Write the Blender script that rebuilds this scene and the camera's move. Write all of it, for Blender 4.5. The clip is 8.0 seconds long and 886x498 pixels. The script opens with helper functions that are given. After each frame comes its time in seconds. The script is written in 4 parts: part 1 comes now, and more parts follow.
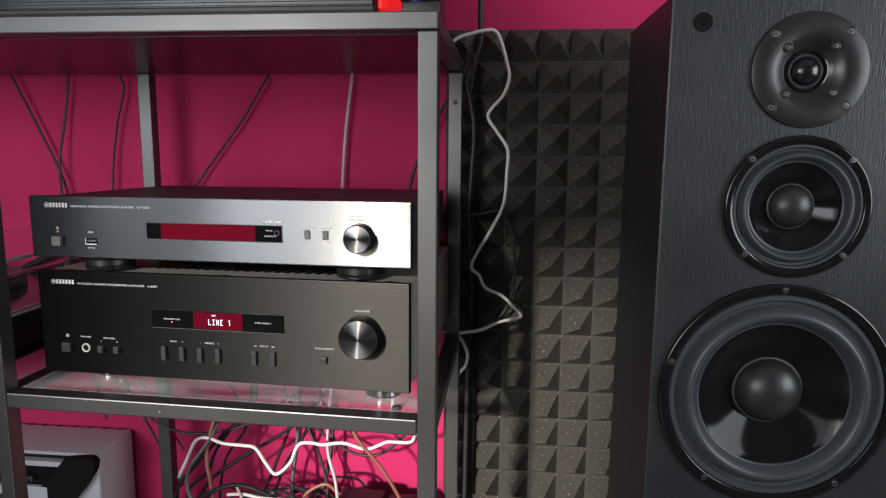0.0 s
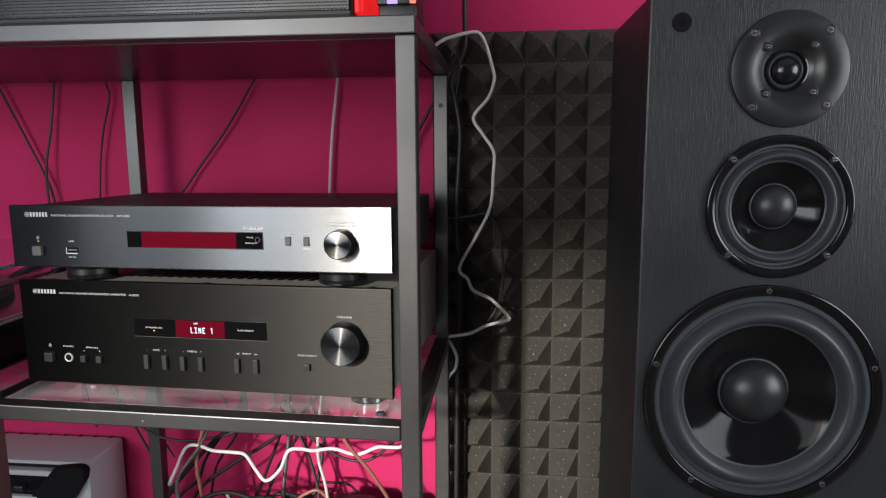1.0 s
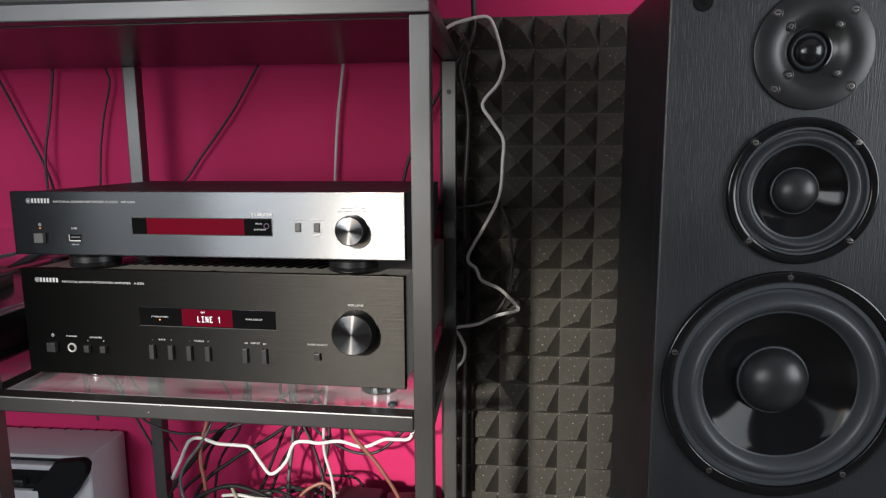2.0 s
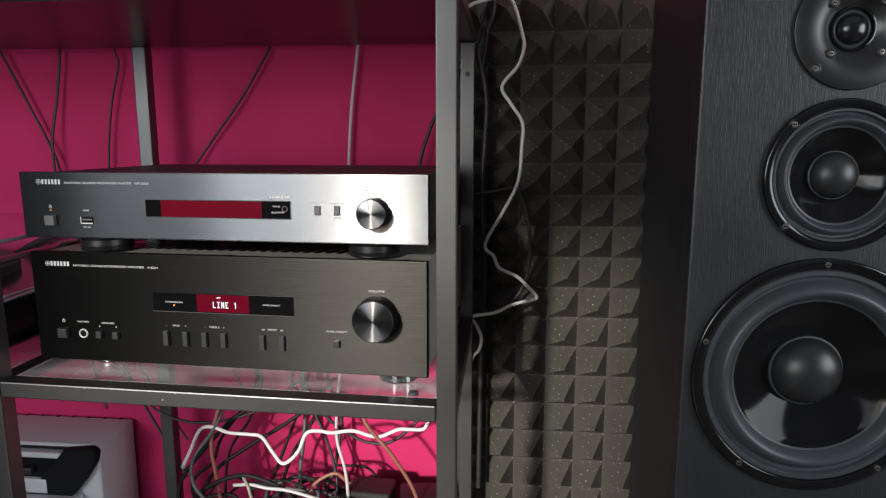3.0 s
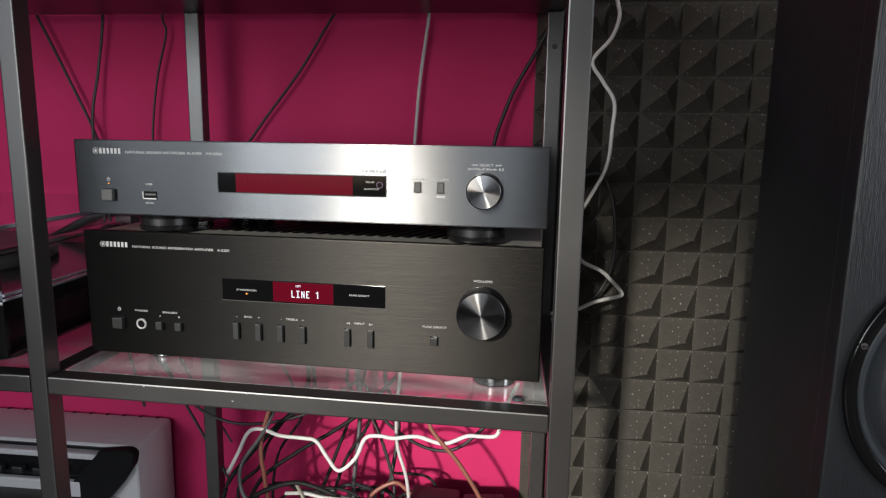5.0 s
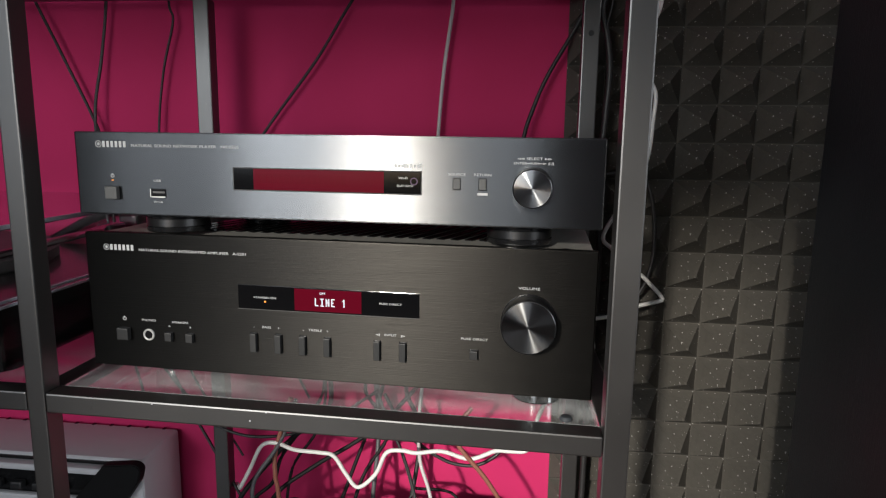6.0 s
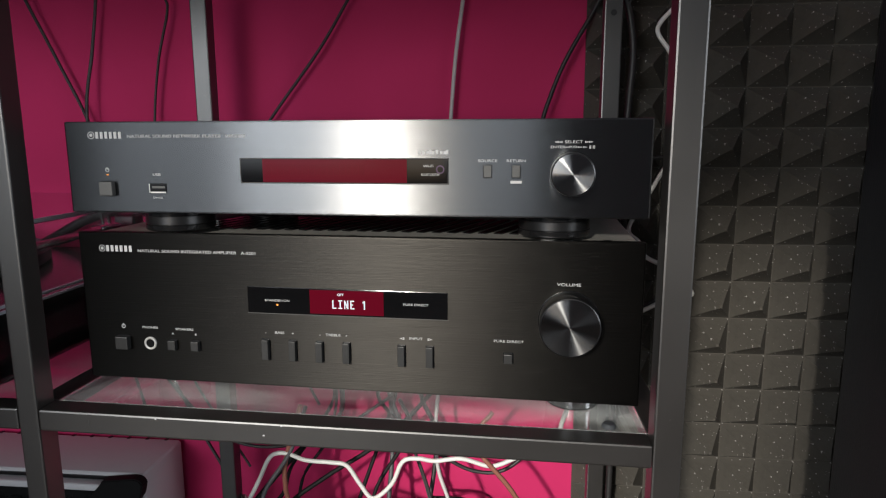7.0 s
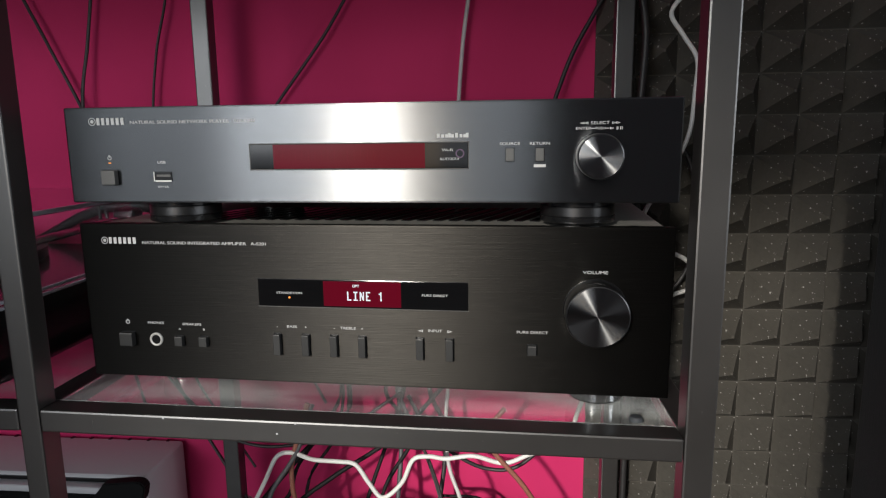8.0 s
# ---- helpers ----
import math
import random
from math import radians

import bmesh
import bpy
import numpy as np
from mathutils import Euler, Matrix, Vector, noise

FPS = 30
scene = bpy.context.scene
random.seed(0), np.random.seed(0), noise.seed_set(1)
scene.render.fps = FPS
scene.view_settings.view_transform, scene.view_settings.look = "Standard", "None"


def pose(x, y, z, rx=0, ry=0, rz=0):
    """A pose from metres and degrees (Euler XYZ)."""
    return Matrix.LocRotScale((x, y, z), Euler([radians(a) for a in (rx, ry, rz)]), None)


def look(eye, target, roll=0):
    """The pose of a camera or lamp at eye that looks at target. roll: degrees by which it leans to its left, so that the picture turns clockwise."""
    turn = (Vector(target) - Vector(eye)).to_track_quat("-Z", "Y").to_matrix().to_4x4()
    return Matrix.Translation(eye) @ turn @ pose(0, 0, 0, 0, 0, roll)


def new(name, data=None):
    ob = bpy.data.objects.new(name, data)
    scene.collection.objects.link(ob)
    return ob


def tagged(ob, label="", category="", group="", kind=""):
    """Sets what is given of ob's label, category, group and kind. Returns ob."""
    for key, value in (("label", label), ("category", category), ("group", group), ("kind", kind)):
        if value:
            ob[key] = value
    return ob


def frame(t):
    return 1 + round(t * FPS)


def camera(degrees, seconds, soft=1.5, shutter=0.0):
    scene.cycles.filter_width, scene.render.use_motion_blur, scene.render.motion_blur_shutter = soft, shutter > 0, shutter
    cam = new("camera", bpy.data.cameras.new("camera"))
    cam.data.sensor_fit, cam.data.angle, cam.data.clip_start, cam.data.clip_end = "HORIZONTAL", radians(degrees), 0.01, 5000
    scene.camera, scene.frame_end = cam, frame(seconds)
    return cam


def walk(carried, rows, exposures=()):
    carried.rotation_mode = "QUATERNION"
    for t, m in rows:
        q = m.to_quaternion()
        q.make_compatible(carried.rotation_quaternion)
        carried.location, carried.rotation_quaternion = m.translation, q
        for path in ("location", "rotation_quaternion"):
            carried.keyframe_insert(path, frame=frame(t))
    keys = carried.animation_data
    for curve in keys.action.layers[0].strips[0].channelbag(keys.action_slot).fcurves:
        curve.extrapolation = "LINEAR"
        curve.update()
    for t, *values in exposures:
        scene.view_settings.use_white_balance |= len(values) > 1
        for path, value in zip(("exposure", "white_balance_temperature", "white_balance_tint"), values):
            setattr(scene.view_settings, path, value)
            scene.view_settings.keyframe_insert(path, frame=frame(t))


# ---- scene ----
# camera
cam = camera(69.1, 8.0, soft=1.2)
PATH = [
    (0, 0.5684, -0.6453, 0.8675, 8.70, -8.57, 0.46),
    (0.5, 0.5846, -0.6410, 0.8729, 9.03, -8.65, -0.11),
    (1, 0.5870, -0.6379, 0.8708, 8.73, -8.49, -0.30),
    (1.5, 0.5795, -0.6332, 0.8642, 8.34, -8.56, -0.43),
    (3, 0.5412, -0.6100, 0.8494, 8.48, -9.67, -0.01),
    (3.5, 0.5282, -0.6021, 0.8416, 8.13, -9.81, 0.31),
    (4, 0.5005, -0.5927, 0.8359, 8.46, -9.89, 0.57),
    (4.5, 0.4624, -0.5713, 0.8267, 8.71, -9.66, 0.86),
    (6, 0.3938, -0.4944, 0.8145, 9.13, -9.77, 0.82),
    (6.5, 0.3757, -0.4709, 0.8075, 8.88, -9.68, 0.62),
    (7, 0.3622, -0.4547, 0.8040, 8.72, -9.92, -0.20),
    (7.5, 0.3517, -0.4459, 0.7974, 8.41, -9.85, -0.59),
    (8, 0.3413, -0.4395, 0.7933, 8.17, -10.04, -0.70),
]

walk(cam, [(t, pose(x, y, z, 0, 0, yaw) @ pose(0, 0, 0, 90 + pitch) @ pose(0, 0, 0, 0, 0, roll)) for t, x, y, z, yaw, pitch, roll in PATH], [(0, -0.15), (3, -0.24), (6, -0.45), (8, -0.58)])

# ---- light ----
world = bpy.data.worlds.new("sky")
scene.world = world
world.use_nodes = True
wn = world.node_tree.nodes
sky = wn.new("ShaderNodeTexSky")
sky.sky_type, sky.sun_disc = "NISHITA", False
sky.sun_elevation, sky.sun_rotation = radians(18.7), radians(194.6)
world.node_tree.links.new(sky.outputs[0], wn["Background"].inputs[0])
wn["Background"].inputs[1].default_value = 0.1


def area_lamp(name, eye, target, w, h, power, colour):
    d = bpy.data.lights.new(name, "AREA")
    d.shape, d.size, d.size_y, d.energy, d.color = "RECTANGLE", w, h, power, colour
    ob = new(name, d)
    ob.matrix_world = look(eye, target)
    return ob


# low hazy sun through the window behind the camera, confined by the added blind
SUN_WAY = Vector((0.243, 1.0, -0.350))
sun_data = bpy.data.lights.new("sun", "SUN")
sun_data.energy, sun_data.angle, sun_data.color = 5.0, radians(3.0), (1.0, 0.95, 0.86)
sun = new("sun", sun_data)
sun.matrix_world = look(-4 * SUN_WAY, (0, 0, 0))
# broad cool fill lamp standing in for sky light over the window's width
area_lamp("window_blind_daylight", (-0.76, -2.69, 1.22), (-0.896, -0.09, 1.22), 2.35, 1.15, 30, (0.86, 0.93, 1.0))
# smaller fill lamp, added to brighten the wall inside the rack
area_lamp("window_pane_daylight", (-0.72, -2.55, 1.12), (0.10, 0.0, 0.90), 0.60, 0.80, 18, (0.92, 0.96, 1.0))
# fill lamp added from the right, set in an unseen side opening
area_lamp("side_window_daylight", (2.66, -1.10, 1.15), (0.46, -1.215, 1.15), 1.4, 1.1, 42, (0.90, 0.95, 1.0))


# ---- materials ----
def mat(name, colour, rough=0.5, metal=0.0, vary=0.15, scale=40.0, bump=0.0, stretch=(1, 1, 1), dirt=0.0, spec=0.5, rvar=0.1):
    """Principled surface with grain at two sizes: fine (scale) and broad stains (scale / 9)."""
    m = bpy.data.materials.new(name)
    m.use_nodes = True
    nt = m.node_tree
    N, L = nt.nodes, nt.links
    b = N["Principled BSDF"]
    b.inputs["Metallic"].default_value = metal
    b.inputs["Specular IOR Level"].default_value = spec
    tc = N.new("ShaderNodeTexCoord")
    mp = N.new("ShaderNodeMapping")
    mp.inputs["Scale"].default_value = stretch
    L.new(tc.outputs["Object"], mp.inputs["Vector"])
    n1, n2 = N.new("ShaderNodeTexNoise"), N.new("ShaderNodeTexNoise")
    n1.inputs["Scale"].default_value, n1.inputs["Detail"].default_value = scale, 6
    n2.inputs["Scale"].default_value, n2.inputs["Detail"].default_value = max(scale / 9, 1.5), 4
    L.new(mp.outputs[0], n1.inputs["Vector"])
    L.new(tc.outputs["Object"], n2.inputs["Vector"])
    mx = N.new("ShaderNodeMix")
    mx.data_type = "RGBA"
    lo = [c * (1 - vary) for c in colour]
    hi = [min(c * (1 + vary), 1) for c in colour]
    mx.inputs["A"].default_value, mx.inputs["B"].default_value = (*lo, 1), (*hi, 1)
    ad = N.new("ShaderNodeMath")
    ad.operation = "ADD"
    hf = N.new("ShaderNodeMath")
    hf.operation = "MULTIPLY"
    hf.inputs[1].default_value = 0.5
    L.new(n1.outputs["Fac"], ad.inputs[0]), L.new(n2.outputs["Fac"], ad.inputs[1])
    L.new(ad.outputs[0], hf.inputs[0])
    L.new(hf.outputs[0], mx.inputs["Factor"])
    L.new(mx.outputs["Result"], b.inputs["Base Color"])
    mr = N.new("ShaderNodeMapRange")
    mr.inputs["To Min"].default_value, mr.inputs["To Max"].default_value = max(rough - rvar, 0.02), min(rough + rvar, 1)
    L.new(n2.outputs["Fac"], mr.inputs["Value"])
    L.new(mr.outputs[0], b.inputs["Roughness"])
    if bump:
        bp = N.new("ShaderNodeBump")
        bp.inputs["Strength"].default_value, bp.inputs["Distance"].default_value = bump, 0.001
        L.new(n1.outputs["Fac"], bp.inputs["Height"])
        L.new(bp.outputs[0], b.inputs["Normal"])
    if dirt:  # thin pale dust in specks
        n3 = N.new("ShaderNodeTexNoise")
        n3.inputs["Scale"].default_value, n3.inputs["Detail"].default_value = 250, 2
        L.new(tc.outputs["Object"], n3.inputs["Vector"])
        rp = N.new("ShaderNodeValToRGB")
        rp.color_ramp.elements[0].position, rp.color_ramp.elements[1].position = 0.715, 0.735
        L.new(n3.outputs["Fac"], rp.inputs[0])
        sc = N.new("ShaderNodeMath")
        sc.operation = "MULTIPLY"
        sc.inputs[1].default_value = dirt
        L.new(rp.outputs[0], sc.inputs[0])
        m2 = N.new("ShaderNodeMix")
        m2.data_type = "RGBA"
        m2.inputs["B"].default_value = (0.55, 0.53, 0.5, 1)
        L.new(sc.outputs[0], m2.inputs["Factor"])
        L.new(mx.outputs["Result"], m2.inputs["A"])
        L.new(m2.outputs["Result"], b.inputs["Base Color"])
    return m


def brushed(name, colour, rough, aniso, bump=0.15, circular=False, metal=1.0):
    """Metal brushed along x, or turned in rings about y."""
    stretch = (1, 1, 1) if circular else (3, 60, 160)
    m = mat(name, colour, rough, metal, 0.12, 12 if not circular else 60, 0.0, stretch, rvar=0.05)
    nt = m.node_tree
    b = nt.nodes["Principled BSDF"]
    b.inputs["Anisotropic"].default_value = aniso
    if circular:
        tg = nt.nodes.new("ShaderNodeTangent")
        tg.direction_type, tg.axis = "RADIAL", "Y"
        b.inputs["Anisotropic Rotation"].default_value = 0.25
    else:
        tg = nt.nodes.new("ShaderNodeCombineXYZ")
        tg.inputs[2].default_value = 1.0
    nt.links.new(tg.outputs[0], b.inputs["Tangent"])
    if bump and not circular:
        n = nt.nodes.new("ShaderNodeTexNoise")
        mp = nt.nodes.new("ShaderNodeMapping")
        tc = nt.nodes.new("ShaderNodeTexCoord")
        mp.inputs["Scale"].default_value = (4, 1, 700)
        n.inputs["Scale"].default_value, n.inputs["Detail"].default_value = 2.0, 4
        nt.links.new(tc.outputs["Object"], mp.inputs[0])
        nt.links.new(mp.outputs[0], n.inputs["Vector"])
        bp = nt.nodes.new("ShaderNodeBump")
        bp.inputs["Strength"].default_value, bp.inputs["Distance"].default_value = bump, 0.0004
        nt.links.new(n.outputs["Fac"], bp.inputs["Height"])
        nt.links.new(bp.outputs[0], b.inputs["Normal"])
    return m


def glow(name, colour, strength, base=(0.02, 0.02, 0.02)):
    m = bpy.data.materials.new(name)
    m.use_nodes = True
    b = m.node_tree.nodes["Principled BSDF"]
    b.inputs["Base Color"].default_value = (*base, 1)
    b.inputs["Roughness"].default_value = 0.15
    b.inputs["Emission Color"].default_value = (*colour, 1)
    b.inputs["Emission Strength"].default_value = strength
    b.inputs["Specular IOR Level"].default_value = 0.07
    return m


def glassy(name, colour, rough=0.02, ior=1.5):
    m = bpy.data.materials.new(name)
    m.use_nodes = True
    b = m.node_tree.nodes["Principled BSDF"]
    b.inputs["Base Color"].default_value = (*colour, 1)
    b.inputs["Roughness"].default_value = rough
    b.inputs["IOR"].default_value = ior
    b.inputs["Transmission Weight"].default_value = 1.0
    return m


PINK = mat("pink_wall_paint", (0.515, 0.0225, 0.114), 0.8, 0, 0.10, 14, 0.15, spec=0.25)
WHITE_WALL = mat("grey_wall_paint", (0.10, 0.108, 0.116), 0.7, 0, 0.05, 20, 0.1)
CEILING = mat("white_ceiling_paint", (0.42, 0.43, 0.45), 0.75, 0, 0.04, 20, 0.1)
GREY_WALL = mat("dark_grey_wall_paint", (0.10, 0.103, 0.106), 0.7, 0, 0.05, 20, 0.1)
FLOOR_WOOD = mat("floor_laminate", (0.06, 0.05, 0.042), 0.4, 0, 0.3, 8, 0.1, (1, 12, 1))
FRAME = mat("satin_black_steel", (0.0150, 0.0130, 0.0122), 0.36, 0, 0.25, 60, 0.06, dirt=0.05, spec=1.0)
FRAME.node_tree.nodes["Principled BSDF"].inputs["IOR"].default_value = 1.6
BOARD = mat("black_board", (0.012, 0.011, 0.012), 0.32, 0, 0.3, 30, 0.05)
BLACK_CASE = mat("black_painted_steel_case", (0.014, 0.014, 0.015), 0.5, 0, 0.25, 200, 0.12, dirt=0.2)
DUSTY_LID = mat("dusty_black_lid", (0.19, 0.183, 0.170), 0.55, 0, 0.35, 120, 0.12, dirt=0.3)
BLACK_PLASTIC = mat("black_plastic", (0.012, 0.012, 0.013), 0.42, 0, 0.2, 90, 0.05)
GLOSS_BLACK = mat("gloss_black_plastic", (0.007, 0.007, 0.0075), 0.15, 0, 0.2, 60, 0.0, rvar=0.04, spec=0.45)
DISPLAY_GLASS = mat("smoked_display_glass", (0.004, 0.004, 0.0045), 0.08, 0, 0.2, 60, 0.0, rvar=0.02, spec=0.2)
GREY_METAL = brushed("brushed_grey_aluminium", (0.138, 0.141, 0.145), 0.27, 1.0, 0.1)
DARK_METAL = brushed("brushed_black_aluminium", (0.0225, 0.0212, 0.0195), 0.40, 0.97, 0.36)
KNOB_FACE = brushed("turned_knob_face", (0.23, 0.23, 0.232), 0.19, 1.0, 0, True)
KNOB_SIDE = mat("knob_side", (0.06, 0.06, 0.062), 0.3, 0.9, 0.1, 100)
BUTTON_DARK = mat("black_button", (0.03, 0.03, 0.03), 0.4, 0.3, 0.1, 100)
BUTTON_GREY = mat("grey_button", (0.085, 0.085, 0.084), 0.55, 0.4, 0.1, 100)
STEEL = mat("bare_zinc_steel", (0.55, 0.55, 0.56), 0.35, 0.9, 0.1, 60)
SILVER = mat("silver_ring", (0.55, 0.54, 0.52), 0.45, 0.3, 0.05, 80)
CHROME = mat("chrome", (0.75, 0.75, 0.76), 0.12, 1.0, 0.05, 80)
DARK_CHROME = mat("dark_chrome", (0.36, 0.36, 0.365), 0.10, 1.0, 0.05, 80, rvar=0.03)
PRINT = mat("white_print", (0.50, 0.50, 0.50), 0.6, 0, 0.03, 100)
DISPLAY_RED = glow("red_display", (0.80, 0.004, 0.050), 0.18, (0.02, 0.002, 0.005))
DISPLAY_TEXT = glow("lit_display_character", (0.85, 0.97, 1.0), 1.9)
AMBER = glow("amber_lamp", (1.0, 0.32, 0.05), 2.5)
ASH = mat("black_ash_vinyl", (0.018, 0.020, 0.0225), 0.40, 0, 0.65, 100, 0.42, (9, 9, 0.45), spec=0.5)
FOAM = mat("charcoal_foam", (0.071, 0.065, 0.056), 0.95, 0, 0.3, 160, 0.8, dirt=0.75, spec=0.2)
RUBBER = mat("butyl_rubber", (0.046, 0.051, 0.058), 0.42, 0, 0.15, 120, 0.05)
CONE = mat("gloss_cone", (0.0085, 0.0085, 0.009), 0.10, 0, 0.2, 40, 0.0, rvar=0.03, spec=0.14)
CAP = mat("dust_cap", (0.020, 0.0205, 0.0215), 0.38, 0, 0.2, 90, 0.04)
MATTE_BLACK = mat("matte_black_plastic", (0.007, 0.007, 0.0075), 0.6, 0, 0.2, 120, 0.05, spec=0.1)
CABLE_BLACK = mat("black_cable", (0.022, 0.021, 0.0215), 0.5, 0, 0.2, 60)
CABLE_WHITE = mat("white_cable", (0.70, 0.69, 0.66), 0.45, 0, 0.06, 60)
CABLE_PALE = mat("pale_cable", (0.50, 0.48, 0.47), 0.5, 0, 0.1, 60)
HEAP_BLACK = mat("matte_black_cable", (0.010, 0.0095, 0.010), 0.6, 0, 0.2, 60, spec=0.25)
CABLE_GREY = mat("grey_cable", (0.075, 0.075, 0.08), 0.5, 0, 0.1, 60)
CABLE_BEIGE = mat("beige_cable", (0.30, 0.27, 0.22), 0.5, 0, 0.1, 60)
CABLE_BROWN = mat("copper_speaker_wire", (0.26, 0.10, 0.07), 0.35, 0, 0.2, 60)
PRINTER_WHITE = mat("printer_white_plastic", (0.46, 0.46, 0.48), 0.45, 0, 0.05, 150, 0.08)
GLASS = glassy("shelf_glass", (0.93, 0.96, 0.95), 0.015)
gn, gl = GLASS.node_tree.nodes, GLASS.node_tree.links  # a film of dust, wiped in streaks
film, film_map, film_at, film_range = gn.new("ShaderNodeTexNoise"), gn.new("ShaderNodeMapping"), gn.new("ShaderNodeTexCoord"), gn.new("ShaderNodeMapRange")
film_map.inputs["Scale"].default_value = (6, 22, 1)
film.inputs["Scale"].default_value, film.inputs["Detail"].default_value = 1.4, 7
film_range.inputs["From Min"].default_value, film_range.inputs["From Max"].default_value = 0.30, 0.75
film_range.inputs["To Min"].default_value, film_range.inputs["To Max"].default_value = 1.0, 0.75
gl.new(film_at.outputs["Object"], film_map.inputs[0]), gl.new(film_map.outputs[0], film.inputs["Vector"])
gl.new(film.outputs["Fac"], film_range.inputs["Value"]), gl.new(film_range.outputs[0], gn["Principled BSDF"].inputs["Transmission Weight"])
ACRYLIC = glassy("clear_acrylic", (0.93, 0.93, 0.94), 0.03)


# ---- builders ----
def thing(name, m, label, category, group="", kind=""):
    ob = new(name)
    ob.empty_display_size = 0.05
    ob.matrix_world = m
    return tagged(ob, label, category, group, kind)


def part(name, bm, material, parent=None, label="", smooth=True, at=None, crease=0):
    me = bpy.data.meshes.new(name)
    turned = bm.faces.layers.int.get("turned")
    bmesh.ops.recalc_face_normals(bm, faces=bm.faces)
    bm.to_mesh(me)
    bm.free()
    me.materials.append(material)
    if smooth:
        crease = crease or (32 if turned else 12)
        me.shade_smooth()
        me.set_sharp_from_angle(angle=radians(crease))
    ob = new(name, me)
    if parent:
        ob.parent = parent
    if at is not None:
        ob.matrix_basis = at
    if label:
        ob["label"] = label
    return ob


def box(x0, x1, y0, y1, z0, z1, bevel=0.0, seg=2, bm=None):
    b = bmesh.new() if bm is None else bm
    r = bmesh.ops.create_cube(b, size=1, matrix=Matrix.Translation(((x0 + x1) / 2, (y0 + y1) / 2, (z0 + z1) / 2)) @ Matrix.Diagonal((x1 - x0, y1 - y0, z1 - z0, 1)))
    if bevel:
        es = list({e for v in r["verts"] for e in v.link_edges})
        bmesh.ops.bevel(b, geom=es, offset=bevel, segments=seg, profile=0.6, affect="EDGES")
    return b


def lathe(profile, steps=48, centre=(0, 0, 0), bm=None):
    """Turns (radius, forward) about the y axis through centre; forward points to -y."""
    b = bmesh.new() if bm is None else bm
    b.faces.layers.int.get("turned") or b.faces.layers.int.new("turned")
    rings = []
    for r, h in profile:
        if r < 1e-6:
            rings.append([b.verts.new((centre[0], centre[1] - h, centre[2]))])
        else:
            rings.append([b.verts.new((centre[0] + r * math.cos(a), centre[1] - h, centre[2] + r * math.sin(a))) for a in (2 * math.pi * i / steps for i in range(steps))])
    for p, q in zip(rings, rings[1:]):
        for i in range(steps):
            j = (i + 1) % steps
            if len(p) == 1 and len(q) > 1:
                b.faces.new((p[0], q[i], q[j]))
            elif len(q) == 1 and len(p) > 1:
                b.faces.new((p[i], p[j], q[0]))
            elif len(p) > 1:
                b.faces.new((p[i], p[j], q[j], q[i]))
    return b


def upright(profile, steps=32, centre=(0, 0, 0)):
    """Turns (radius, height) about the z axis."""
    b = lathe([(r, h) for r, h in profile], steps)
    bmesh.ops.transform(b, matrix=Matrix.Translation(centre) @ Matrix.Rotation(radians(-90), 4, "X"), verts=b.verts)
    return b


def smooth_line(pts, n=8):
    """Catmull-Rom through the points."""
    P = [Vector(p) for p in pts]
    P = [P[0] * 2 - P[1]] + P + [P[-1] * 2 - P[-2]]
    out = []
    for i in range(1, len(P) - 2):
        a, b, c, d = P[i - 1:i + 3]
        for k in range(n):
            t = k / n
            out.append(0.5 * (2 * b + (c - a) * t + (2 * a - 5 * b + 4 * c - d) * t * t + (3 * b - a - 3 * c + d) * t ** 3))
    out.append(P[-2])
    return out


def tube(pts, radius, sides=8, n=8, bm=None):
    b = bmesh.new() if bm is None else bm
    L = smooth_line(pts, n)
    ref = Vector((0.31, 0.2, 0.93)).normalized()
    rings = []
    for i, p in enumerate(L):
        d = (L[min(i + 1, len(L) - 1)] - L[max(i - 1, 0)]).normalized()
        s = d.cross(ref)
        if s.length < 1e-3:
            s = d.cross(Vector((1, 0, 0)))
        s.normalize()
        u = s.cross(d)
        rings.append([b.verts.new(p + radius * (math.cos(a) * s + math.sin(a) * u)) for a in (2 * math.pi * k / sides for k in range(sides))])
    for p, q in zip(rings, rings[1:]):
        for k in range(sides):
            j = (k + 1) % sides
            b.faces.new((p[k], p[j], q[j], q[k]))
    b.faces.new(rings[0]), b.faces.new(rings[-1])
    return b


def lettering(name, text, size, material, parent, x, y, z, align="CENTER", wide=1.0):
    """Flat raised print facing -y."""
    if material is PRINT:  # the makers' print is low and wide
        size, wide = size * 0.87, wide * 1.17
    cu = bpy.data.curves.new(name, "FONT")
    cu.body, cu.size, cu.align_x, cu.align_y, cu.extrude = text, size, align, "CENTER", 0.0001
    tmp = bpy.data.objects.new(name, cu)
    scene.collection.objects.link(tmp)
    me = bpy.data.meshes.new_from_object(tmp.evaluated_get(bpy.context.evaluated_depsgraph_get()))
    bpy.data.objects.remove(tmp)
    bpy.data.curves.remove(cu)
    me.materials.clear()
    me.materials.append(material)
    me.transform(Matrix.Translation((x, y, z)) @ Matrix.Rotation(radians(90), 4, "X") @ Matrix.Diagonal((wide, 1, 1, 1)))
    ob = new(name, me)
    ob.parent = parent
    return ob


# the rack and the wall stand turned by 3 degrees against the front of the amplifier
RACK = pose(0.445, -0.011, 0, 0, 0, 3.0)
RACK_IN = RACK.inverted()


def on_rack(x, y, z):
    return RACK_IN @ Vector((x, y, z))


# ---- the room ----
def structure(name, bm, material, label, m=RACK, category="wall"):
    ob = part(name, bm, material, smooth=False)
    ob.matrix_world = m
    return tagged(ob, label, category, kind="structure")


